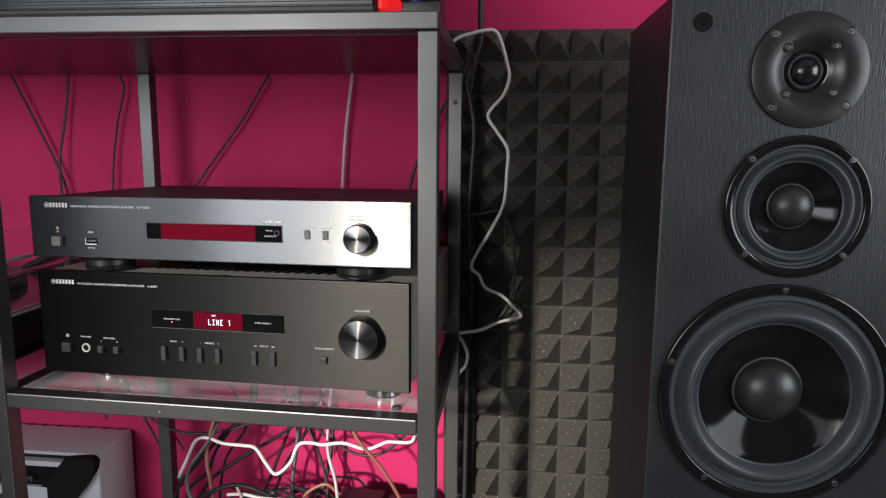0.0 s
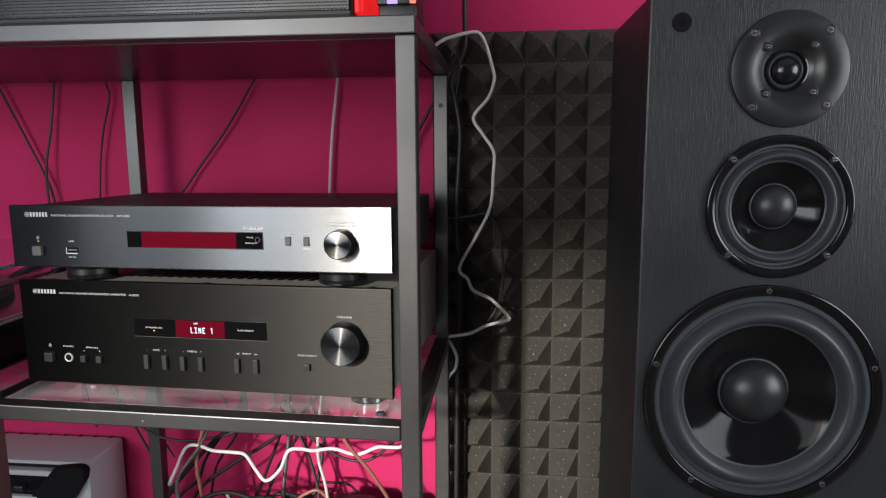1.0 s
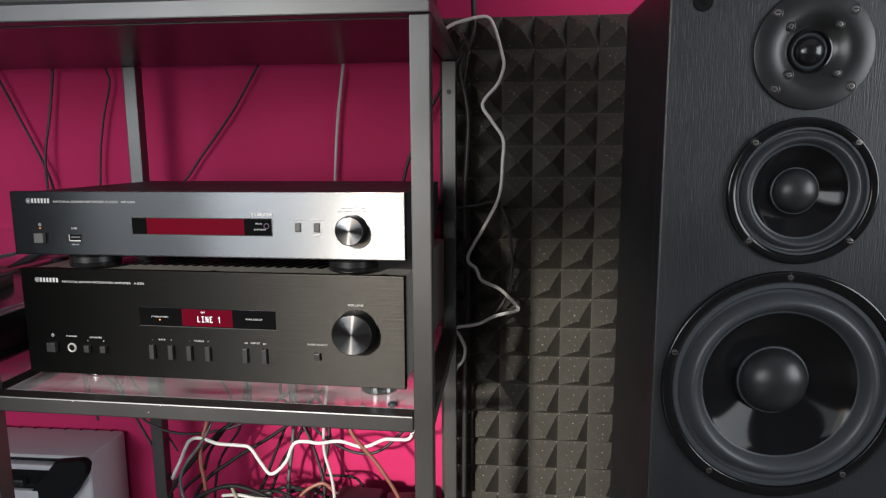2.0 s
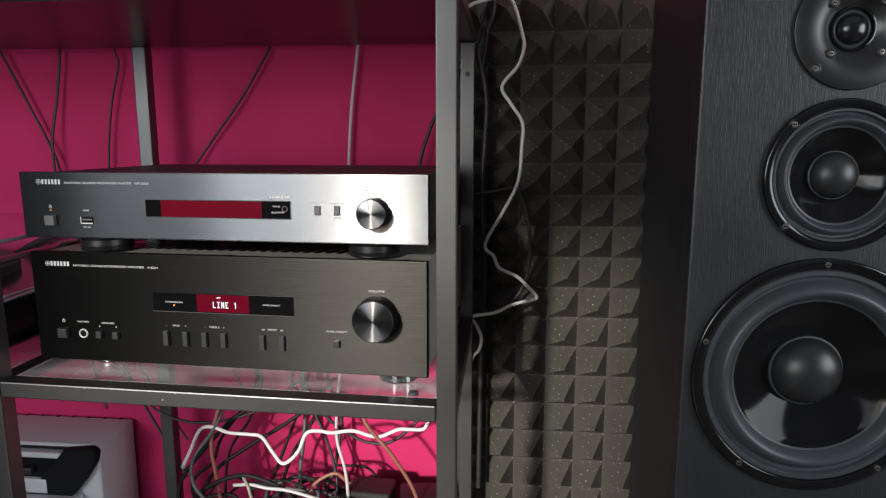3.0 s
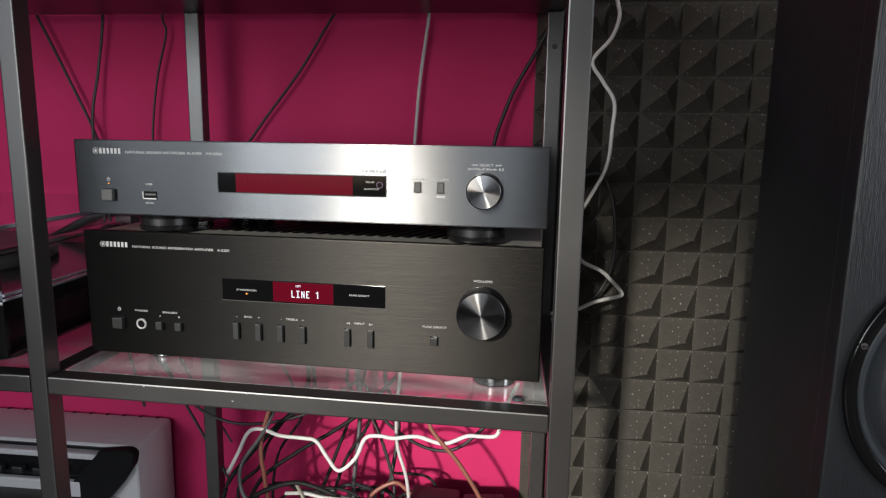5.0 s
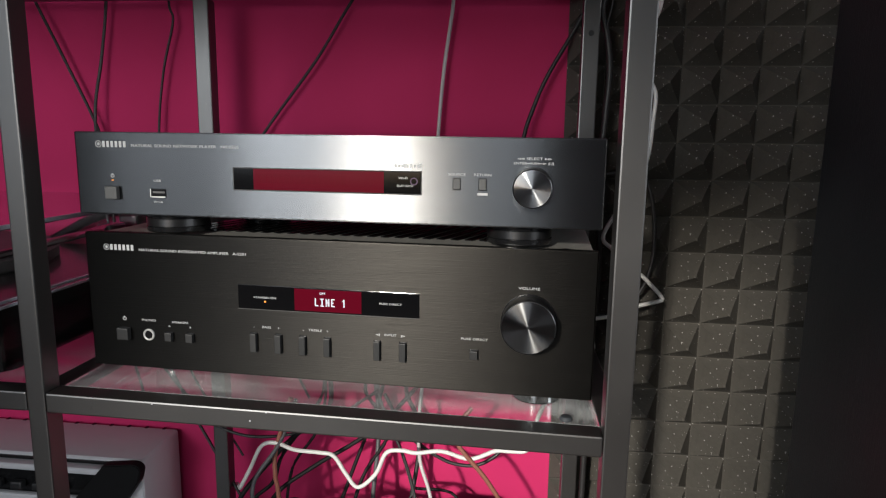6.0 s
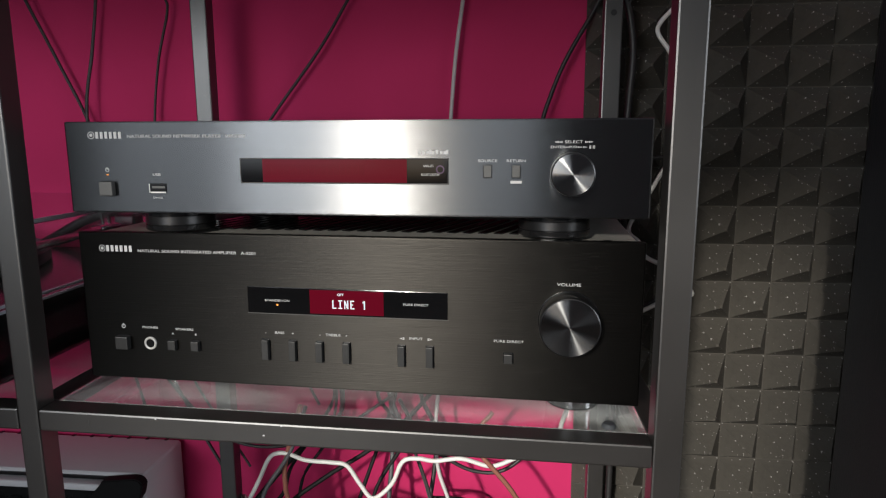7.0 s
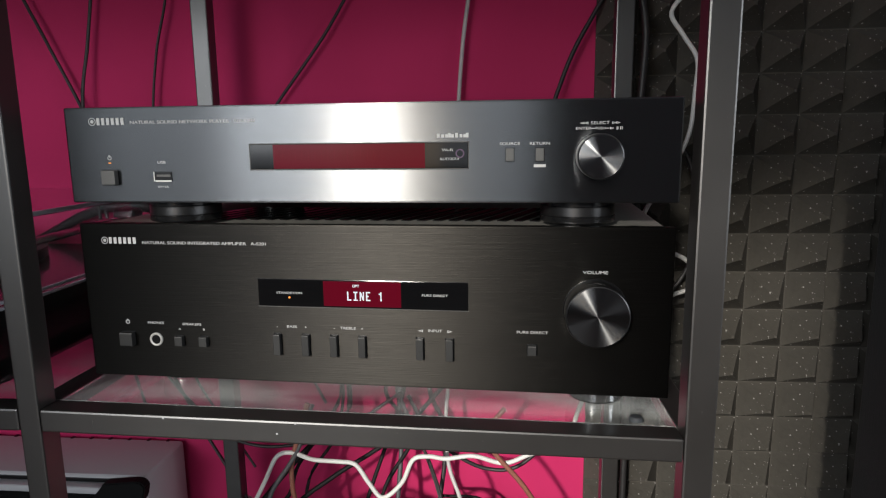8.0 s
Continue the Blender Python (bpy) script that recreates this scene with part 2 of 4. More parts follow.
WALL_V = 0.410
GAP = (-1.254, -0.64)
structure("wall_north", box(-2.6, 2.2, WALL_V, WALL_V + 0.12, 0, 2.5), PINK, "matte magenta pink painted wall behind the rack")
structure("floor", box(-2.72, 2.32, -2.79, WALL_V + 0.12, -0.1, 0), FLOOR_WOOD, "dark grey-brown laminate floor", category="floor")
structure("ceiling", box(-2.72, 2.32, -2.79, WALL_V + 0.12, 2.5, 2.6), CEILING, "plain white ceiling", category="ceiling")
structure("wall_west", box(-2.72, -2.6, -2.67, WALL_V + 0.12, 0, 2.5), WHITE_WALL, "plain grey side wall")
# out of view; the opening is cut here to hold the side fill lamp
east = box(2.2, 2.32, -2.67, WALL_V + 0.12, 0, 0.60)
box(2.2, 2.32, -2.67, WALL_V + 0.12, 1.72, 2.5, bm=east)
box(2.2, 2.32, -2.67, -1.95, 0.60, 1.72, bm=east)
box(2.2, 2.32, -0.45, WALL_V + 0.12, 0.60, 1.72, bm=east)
structure("wall_east", east, GREY_WALL, "plain grey side wall with an opening for the fill lamp")
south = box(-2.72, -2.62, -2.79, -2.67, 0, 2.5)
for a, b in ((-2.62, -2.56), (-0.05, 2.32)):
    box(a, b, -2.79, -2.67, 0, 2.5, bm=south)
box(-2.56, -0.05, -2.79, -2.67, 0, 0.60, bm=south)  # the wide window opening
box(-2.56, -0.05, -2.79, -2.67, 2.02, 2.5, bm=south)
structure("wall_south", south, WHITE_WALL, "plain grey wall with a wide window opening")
# unseen blind, added to block the sun over the window but for one gap
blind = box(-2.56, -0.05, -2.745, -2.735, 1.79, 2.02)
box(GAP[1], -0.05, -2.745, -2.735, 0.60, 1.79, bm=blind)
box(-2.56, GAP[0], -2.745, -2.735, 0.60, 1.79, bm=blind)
structure("window_blind", blind, WHITE_WALL, "unseen grey blind added to confine the sun to one gap", category="blind")


# ---- the rack ----
rack = thing("shelf_rack", RACK, "satin black square-tube steel rack with a clear glass shelf", "rack")
TOP_Z, SHELF_Z, T, RT = 1.002, 0.590, 0.02, 0.0175
LEFT, FAR, DEPTH = -0.485, -1.10, 0.35
GLASS_Z = SHELF_Z - 0.0003


def sag(b):
    """The shelf hangs a little lower at the end by the loudspeaker."""
    for v in b.verts:
        v.co.z -= 0.0034 + 0.0181 * max(v.co.x, LEFT)
    return b


def leg(u, v, w=T):
    return part("leg", box(u, u + w, v, v + T, 0.0, TOP_Z - RT - 0.001, 0.0014), FRAME, rack)


def rail(u0, u1, v0, v1, z1):
    b = box(u0, u1, v0, v1, z1 - RT, z1, 0.0015)
    return part("rail", sag(b) if z1 == SHELF_Z else b, FRAME, rack)


for u in (0.0, LEFT, FAR):
    leg(u, 0.0, 0.0166 if u == LEFT else T)
    rear = leg(u, DEPTH - T)
    if u == 0.0:
        part("bolt_hole", lathe([(0.0, 0.0006), (0.003, 0.0006), (0.0034, 0.0)], 14, (u + T / 2, DEPTH - T - 0.0002, 0.94)), BLACK_PLASTIC, rear)
rail(FAR, T, 0, T, TOP_Z)
rail(FAR, T, DEPTH - T, DEPTH, TOP_Z)
for u in (0.0, FAR):
    rail(u, u + T, T + .0005, DEPTH - T - .0005, TOP_Z)
for z in (SHELF_Z, 0.14):
    for a, b in ((LEFT + 0.0166, 0.0), (FAR + T, LEFT)):
        rail(a + .0005, b - .0005, 0, T, z)
        if z < 0.5:
            rail(a + .0005, b - .0005, DEPTH - T, DEPTH, z)
    for u in (0.0, LEFT, FAR):
        rail(u, u + T, T + .0005, DEPTH - T - .0005, z)
part("top_board", box(FAR + T, -0.0005, T + 0.001, DEPTH - T - 0.001, TOP_Z - 0.0186, TOP_Z - 0.001), BOARD, rack, "black laminated top board")
part("glass_shelf", sag(box(LEFT + T + 0.0005, -0.0005, T + 0.0005, DEPTH - 0.004, GLASS_Z - 0.005, GLASS_Z, 0.0005)), GLASS, rack, "clear dusty glass shelf").visible_shadow = False
part("lower_board", box(FAR + T, 0, 0.001, DEPTH - 0.001, 0.1405, 0.156), BOARD, rack, "black lower board")
part("side_shelf", box(FAR + T + 0.0005, LEFT - 0.0005, T + 0.0005, DEPTH - 0.004, GLASS_Z - 0.005, GLASS_Z, 0.0005), GLASS, rack, "clear glass shelf").visible_shadow = False
for u, v in ((-0.027, 0.028), (-0.452, 0.300), (-0.040, 0.300)):
    part("glass_stud", sag(upright([(0.0055, 0.0), (0.0055, 0.0012), (0.0042, 0.0030), (0.0, 0.0036)], 20, (u, v, GLASS_Z + .0002))), RUBBER, rack, "small black rubber stud")
# a bright scratch and specks of worn paint on the front rail
for u, z in ((-0.2724, 0.5900), (-0.2864, 0.5820), (-0.3715, 0.5915)):
    part("paint_chip", box(u - .0007, u + .0007, -0.0004, 0.0002, z - .0005, z + .0005), PRINTER_WHITE, rack, "pale chip in the black paint")
part("scratch", box(-0.4265, -0.4261, -0.0003, 0.0002, 0.5835, 0.5880), BUTTON_GREY, rack, "bright scratch in the black paint")


# ---- amplifier ----
def print_bars(t, x0, x1, z0, z1, y, n):
    """Brand mark as plain shapes: a ring and upright blocks."""
    h, r = z1 - z0, (z1 - z0) * 0.56
    part("brand_mark", lathe([(r * .45, 0.0), (r * .45, 0.0002), (0, 0.0002)], 12, (x0 + r, y, (z0 + z1) / 2)), PRINT, t)
    part("brand_mark", lathe([(r, 0.0), (r, 0.0002), (r * .84, 0.0002), (r * .84, 0.0), (r, 0.0)], 24, (x0 + r, y, (z0 + z1) / 2)), PRINT, t)
    a = x0 + 2.3 * r
    w = (x1 - a) / n
    for i in range(n):
        part("brand_bar", box(a + i * w, a + (i + .58) * w, y - 0.0002, y + 0.0002, z0, z1), PRINT, t)


def icon_power(t, x, y, z, r):
    part("power_symbol", lathe([(r, 0.0), (r, 0.0002), (r * .7, 0.0002), (r * .7, 0.0), (r, 0.0)], 20, (x, y, z)), PRINT, t)
    part("power_symbol", box(x - r * .15, x + r * .15, y - .0003, y, z + r * .1, z + r * 1.35), PRINT, t)


def button(t, x, z, w, h, out, material, y=0.0, name="button"):
    part("button_gap", box(x - w / 2 - .0006, x + w / 2 + .0006, y - .0002, y + .001, z - h / 2 - .0006, z + h / 2 + .0006), GLOSS_BLACK, t)
    return part(name, box(x - w / 2, x + w / 2, y - out, y + .001, z - h / 2, z + h / 2, min(w, h) * .07), material, t)


def knob(t, x, z, r, out, y=0.0):
    k = part("knob", lathe([(r * .97, -.001), (r, .001), (r, out - .0012), (r - .0003, out - .0004), (r - .001, out)], 72, (x, y, z)), KNOB_SIDE, t, "turned metal knob")
    f = part("knob_face", lathe([(0, .0004), (r * .5, .0003), (r - .001, 0)], 72), KNOB_FACE, k)
    f.matrix_basis = Matrix.Translation((x, y - out, z))
    part("knob_shadow_gap", lathe([(r * 1.03, .0), (r * 1.03, .0004), (r * .9, .0004)], 48, (x, y, z)), GLOSS_BLACK, t)
    return k


def triangle(t, x, z, s, y):
    b = bmesh.new()
    pts = [(-s, 0), (s, s * .55), (s, -s * .55)]
    f = [b.verts.new((x + p, y - .0002, z + q)) for p, q in pts]
    k = [b.verts.new((x + p * .45 + s * .2, y - .0002, z + q * .5)) for p, q in pts]
    for i in range(3):
        j = (i + 1) % 3
        b.faces.new((f[i], f[j], k[j], k[i]))
    part("arrow_symbol", b, PRINT, t, smooth=False)


AMP_Z = 0.611
Y0 = -0.0002


def amplifier():
    t = thing("amplifier", pose(0, 0, AMP_Z), "black brushed-metal integrated amplifier with lit red display, on the glass shelf", "amplifier")
    H = 0.120
    zz = lambda z: z - AMP_Z
    part("front_panel", box(0, 0.435, 0, 0.008, 0, H, 0.0012), DARK_METAL, t, "brushed black aluminium front")
    part("case", box(0.003, 0.432, 0.0085, 0.300, 0.003, H - 0.003, 0.001), DUSTY_LID, t, "dusty black steel case")
    part("bottom_plate", box(0.006, 0.429, 0.012, 0.295, 0.0008, 0.0028), STEEL, t, "bare zinc steel bottom plate")
    # slotted vents in the lid
    for i in range(25):
        x = 0.070 + i * 0.0124
        b = box(-0.0036, 0.0036, -0.045, 0.045, 0, 0.0008)
        part("vent_slot", b, GLOSS_BLACK, t, at=pose(x, 0.09, H - 0.0031, 0, 0, -18))
    for x in (0.03, 0.22, 0.41):
        part("lid_screw", upright([(0.004, 0), (0.004, 0.001), (0.003, 0.0016), (0.0, 0.0016)], 16, (x, 0.016, H - 0.003)), BLACK_PLASTIC, t)
    for x, low in ((0.044, -.0178), (0.391, -.0240)):
        for y in (0.062, 0.255):
            f = part("foot", upright([(0.0, low), (0.0205, low), (0.0212, low + .0008), (0.0212, -.0050), (0.0222, -.0044), (0.0222, 0.004)], 40, (x, y, 0)), GLOSS_BLACK, t, "gloss black foot")
            part("foot_band", upright([(0.0210, low + .0012), (0.0216, low + .0016), (0.0216, -.0062), (0.0210, -.0057)], 40, (x, y, 0)), DARK_CHROME, f, "dark chrome band")
    print_bars(t, 0.0174, 0.047, zz(0.7157), zz(0.7205), Y0, 6)
    lettering("panel_text", "NATURAL SOUND INTEGRATED AMPLIFIER   A-S201", 0.0036, PRINT, t, 0.0502, Y0, zz(0.7166), "LEFT", 1.16)
    # display window
    part("display_window", box(0.140, 0.2958, -0.0006, 0.002, zz(0.6705), zz(0.691), 0.0003), DISPLAY_GLASS, t, "gloss black display window")
    part("display_rim", box(0.1395, 0.2963, -0.0005, 0.001, zz(0.6699), zz(0.6703)), BUTTON_GREY, t)
    part("lit_display", box(0.190, 0.2475, -0.0009, 0.0, zz(0.6715), zz(0.690)), DISPLAY_RED, t, "glowing red display field")
    glyphs = {"L": "4444447", "I": "7222227", "N": "9DDFBB9", "E": "7446447", "1": "2622222"}
    for n, ch in enumerate("LINE 1"):
        if ch in glyphs:
            b = bmesh.new()
            for row, bits in enumerate(glyphs[ch]):
                wide = 4 if ch == "N" else 3
                for k in range(wide):
                    if int(bits, 16) >> (wide - 1 - k) & 1:
                        x, z = 0.2078 + n * .0047 + k * (.0032 / wide), zz(0.6826) - row * .00096
                        box(x, x + .0032 / wide * .84, -.0011, -.0008, z - .00076, z, bm=b)
            part("display_character", b, DISPLAY_TEXT, t, "lit white display character", smooth=False)
    lettering("display_text", "OPT", 0.0026, DISPLAY_TEXT, t, 0.2144, -0.0011, zz(0.6868))
    lettering("panel_text", "STANDBY/ON", 0.0027, PRINT, t, 0.164, -0.0008, zz(0.6806), "CENTER", 1.15)
    part("standby_lamp", lathe([(0.0007, 0), (0.0007, .0006), (0, .0008)], 12, (0.164, -.0006, zz(0.6773))), AMBER, t, "amber standby lamp")
    lettering("panel_text", "PURE DIRECT", 0.0027, PRINT, t, 0.272, -0.0008, zz(0.681), "CENTER", 1.15)
    # power, headphones and loudspeaker switches
    icon_power(t, 0.0325, Y0, zz(0.6549), 0.0017)
    button(t, 0.0322, zz(0.6417), 0.0105, 0.0105, 0.005, BUTTON_DARK, name="power_button")
    lettering("panel_text", "PHONES", 0.0029, PRINT, t, 0.0555, Y0, zz(0.6545), "CENTER", 1.2)
    j = part("phones_socket", lathe([(0.0052, 0), (0.0052, .0012), (0.0045, .0018), (0.0036, .0012), (0.0034, -.002)], 36, (0.0552, 0, zz(0.6416))), SILVER, t, "silver headphone socket ring")
    part("socket_hole", lathe([(0.0036, .0009), (0, .0009)], 24, (0.0552, 0, zz(0.6416))), GLOSS_BLACK, j)
    lettering("panel_text", "SPEAKERS", 0.0029, PRINT, t, 0.0850, Y0, zz(0.6541), "CENTER", 1.2)
    for x, c in ((0.0748, "A"), (0.0944, "B")):
        lettering("panel_text", c, 0.0027, PRINT, t, x, Y0, zz(0.6502))
        button(t, x, zz(0.6413), 0.0062, 0.0075, 0.004, BUTTON_DARK)
    # tone and input keys
    for x in (0.1531, 0.1751, 0.1966, 0.2180, 0.2607, 0.2823):
        button(t, x, zz(0.6413), 0.0052, 0.0158, 0.004, BUTTON_DARK)
    for c, x in (("BASS", 0.1643), ("TREBLE", 0.2073), ("INPUT", 0.2717)):
        lettering("panel_text", c, 0.0030, PRINT, t, x, Y0, zz(0.6548), "CENTER", 1.2)
    for c, x in (("-", 0.1530), ("+", 0.1750), ("-", 0.1969), ("+", 0.2179)):
        lettering("panel_text", c, 0.0034, PRINT, t, x, Y0, zz(0.6546))
    triangle(t, 0.2610, zz(0.6546), 0.0018, 0)
    triangle(t, 0.2825, zz(0.6546), -0.0018, 0)
    lettering("panel_text", "PURE DIRECT", 0.0030, PRINT, t, 0.3409, Y0, zz(0.6558), "CENTER", 1.2)
    button(t, 0.3408, zz(0.6433), 0.0062, 0.007, 0.004, BUTTON_DARK)
    lettering("panel_text", "VOLUME", 0.0034, PRINT, t, 0.3831, Y0, zz(0.6996), "CENTER", 1.25)
    knob(t, 0.3837, zz(0.6735), 0.0212, 0.020)
    return t


amplifier()

NET_Z = 0.747


def player():
    t = thing("network_player", pose(0.0005, -0.004, NET_Z, 0, 0, 0.75), "grey brushed-aluminium network player with red display, stacked on the amplifier", "network player")
    H = 0.069
    zz = lambda z: z - NET_Z
    part("front_panel", box(0, 0.436, 0, 0.008, 0, H, 0.0012), GREY_METAL, t, "brushed grey aluminium front")
    part("case", box(0.004, 0.432, 0.0085, 0.262, 0.002, H - 0.002, 0.001), BLACK_CASE, t)
    for x in (0.070, 0.372):
        for y in (0.035, 0.225):
            f = part("foot", upright([(0.0, -.0158), (0.0262, -.0158), (0.0268, -.0150), (0.0268, -.0115), (0.0262, -.0110), (0.0262, -.0040), (0.0268, -.0035), (0.0268, 0.003)], 40, (x, y, 0)), GLOSS_BLACK, t, "gloss black foot")
            part("foot_band", upright([(0.0263, -.0108), (0.0266, -.0104), (0.0266, -.0046), (0.0263, -.0042)], 40, (x, y, 0)), KNOB_SIDE, f)
    print_bars(t, 0.0192, 0.0482, zz(0.8033), zz(0.8083), Y0, 6)
    lettering("panel_text", "NATURAL SOUND NETWORK PLAYER   NP-S303", 0.0038, PRINT, t, 0.0512, Y0, zz(0.8048), "LEFT", 1.13)
    icon_power(t, 0.0329, Y0, zz(0.7797), 0.0016)
    part("standby_mark", box(.0318, .0336, -.0002, 0, zz(.7757), zz(.7763)), AMBER, t)
    button(t, 0.0328, zz(0.7655), 0.0108, 0.0105, 0.0045, BUTTON_GREY, name="power_button")
    lettering("panel_text", "USB", 0.0031, PRINT, t, 0.0731, Y0, zz(0.7762), "CENTER", 1.2)
    u = part("usb_socket", box(0.0665, 0.0803, -0.0006, 0.001, zz(0.7622), zz(0.7697)), GLOSS_BLACK, t, "usb socket with steel lip")
    part("socket_lip", box(0.0678, 0.0800, -0.0012, 0.0, zz(0.7624), zz(0.7634)), SILVER, u)
    part("socket_tongue", box(0.0690, 0.0795, -0.0010, 0.0, zz(0.7660), zz(0.7676)), BUTTON_GREY, u)
    part("socket_side", box(0.0666, 0.0672, -0.0010, 0.0, zz(0.7626), zz(0.7694)), SILVER, u)
    lettering("panel_text", "5V=1A", 0.0026, PRINT, t, 0.0729, Y0, zz(0.7586), "CENTER", 1.1)
    part("display_rim", box(0.1402, 0.2964, -0.0004, 0.002, zz(0.7702), zz(0.7890)), BUTTON_DARK, t)
    part("display_window", box(0.1409, 0.2957, -0.0008, 0.002, zz(0.7710), zz(0.7883), 0.0003), DISPLAY_GLASS, t, "gloss black display window")
    part("lit_display", box(0.158, 0.2662, -0.0010, 0.0, zz(0.7713), zz(0.7880)), DISPLAY_RED, t, "glowing red display field")
    for i in range(16):
        part("display_cell", box(0.1605 + i * .0047, 0.1605 + i * .0047 + .0040, -0.00115, 0.0, zz(0.7768), zz(0.7842)), DISPLAY_CELL, t)
    b = [(0.2755, .0025), (.2785, .0022), (.2812, .0022), (.2832, .003), (.2852, .0022), (.2880, .003), (.2910, .0022), (.2935, .0022), (.2952, .003)]
    for x, h in b:
        part("brand_bar", box(x - .0009, x + .0009, -.0002, .0001, zz(.7916), zz(.7916) + h), PRINT, t)
    lettering("panel_text", "Wi-Fi", 0.0030, PRINT, t, 0.2818, -0.0010, zz(0.7832), "CENTER", 1.1)
    lettering("panel_text", "BLUETOOTH", 0.0026, PRINT, t, 0.2831, -0.0010, zz(0.7772), "CENTER", 0.85)
    part("sensor_ring", lathe([(0.0030, 0), (0.0030, .0002), (.0022, .0002), (.0022, 0), (.003, 0)], 24, (0.2903, -0.0008, zz(0.7809))), SENSOR, t, "purple infrared sensor ring")
    for x, c in ((0.3239, "SOURCE"), (0.3439, "RETURN")):
        lettering("panel_text", c, 0.0031, PRINT, t, x, Y0, zz(0.7870), "CENTER", 1.15)
        button(t, x, zz(0.7797), 0.0054, 0.0084, 0.0012, BUTTON_GREY)
    part("connect_box", box(0.3400, 0.3480, -.0002, .0001, zz(.7713), zz(.7732)), PRINT, t)
    lettering("panel_text", "SELECT", 0.0032, PRINT, t, 0.3829, Y0, zz(0.8000), "CENTER", 1.15)
    lettering("panel_text", "ENTER", 0.0029, PRINT, t, 0.3722, Y0, zz(0.7965), "CENTER", 1.15)
    lettering("panel_text", "PUSH", 0.0027, PRINT, t, 0.3831, Y0, zz(0.7965), "CENTER", 1.0)
    for a, c in ((.3772, .3798), (.3862, .3888)):
        part("print_line", box(a, c, -.0002, .0001, zz(.7963), zz(.7967)), PRINT, t)
    for x, s in ((0.3712, 0.0014), (0.3738, 0.0014), (0.3920, -0.0014), (0.3946, -0.0014)):
        triangle(t, x, zz(0.8), s, 0)
    triangle(t, 0.3908, zz(0.7965), -0.0014, 0)
    for x in (.3935, .3942, .3958, .3968):
        part("print_line", box(x, x + .0004, -.0002, .0001, zz(.7955), zz(.7976)), PRINT, t)
    knob(t, 0.3822, zz(0.7785), 0.0148, 0.017)
    return t


DISPLAY_CELL = glow("dim_display_cell", (0.75, 0.008, 0.06), 0.13, (0.05, 0.002, 0.005))
SENSOR = mat("purple_sensor", (0.05, 0.012, 0.06), 0.3, 0, 0.1, 100)
player()

# ---- loudspeaker ----
SP = pose(0.8, 0.0423, 0, 0, 0, 4.0)
SCREW = mat("steel_screw", (0.38, 0.35, 0.33), 0.28, 1.0, 0.2, 200)


def arc(r0, r1, h0, h1, bulge, n=8):
    """Half-round ridge between two radii."""
    out = []
    for i in range(n + 1):
        a = i / n
        out.append((r0 + (r1 - r0) * a, h0 + (h1 - h0) * a + bulge * math.sin(math.pi * a)))
    return out


def screw(parent, s, z, h, r=0.0034):
    k = part("screw", lathe([(r, h - .001), (r, h), (r * .8, h + .0007), (0, h + .0009)], 14, (s, 0, z)), SCREW, parent)
    part("screw_seat", lathe([(r * 1.45, h - .0012), (r * 1.45, h + .0001), (r * 1.25, h + .0003), (r * 1.05, h - .0002)], 18, (s, 0, z)), BLACK_PLASTIC, k)
    part("screw_recess", box(s - r * .55, s + r * .55, -h - .0013, -h - .0003, z - r * .12, z + r * .12), GLOSS_BLACK, k)
    return k


def driver(t, name, label, s, z, ring, inner, cone, cap, deep, bulge, count, first, circle):
    d = part(name, lathe([(ring, -.001), (ring, .0022), (ring - .0005, .0034), (ring - .0014, .0042), (ring - .0026, .0045), (inner + .0016, .0043), (inner + .0004, .0036), (inner, .0026), (inner, -.002)], 96, (s, 0, z)), GLOSS_BLACK, t, label)
    w = inner - cone
    lip = inner - w * .34
    part("gasket", lathe([(inner - .0002, .0018), (inner - w * .05, .0030), (inner - w * .16, .0030), (inner - w * .21, .0012), (inner - w * .23, -.0012), (lip, -.0016)], 96, (s, 0, z)), RUBBER, d, "grey rubber gasket ring")
    part("surround", lathe(arc(lip, cone + .002, -.0014, -.0016, bulge, 16) + [(cone, -.0022), (cone - .0012, -.0034)], 96, (s, 0, z)), RUBBER, d, "butyl rubber surround")
    n = 14
    prof = []
    for i in range(n + 1):
        a = i / n
        r = cone + (cap * .93 - cone) * a
        prof.append((r, -.002 - deep * (a ** 0.85)))
    part("cone", lathe(prof, 96, (s, 0, z)), CONE, d, "glossy black cone")
    part("cap_ring", lathe([(cap * 1.06, -.002 - deep + .0005), (cap * 1.05, -deep + .0016), (cap, -deep + .002)], 64, (s, 0, z)), RUBBER, d)
    dome = [(cap * math.cos(a), -deep + cap * .72 * math.sin(a)) for a in (math.pi / 2 * i / 12 for i in range(13))]
    part("dust_cap", lathe(dome[:-1] + [(0, dome[-1][1])], 64, (s, 0, z)), CAP, d, "domed satin dust cap")
    for i in range(count):
        a = radians(first + 360 / count * i)
        screw(d, s + circle * math.cos(a), z + circle * math.sin(a), .0040)
    return d


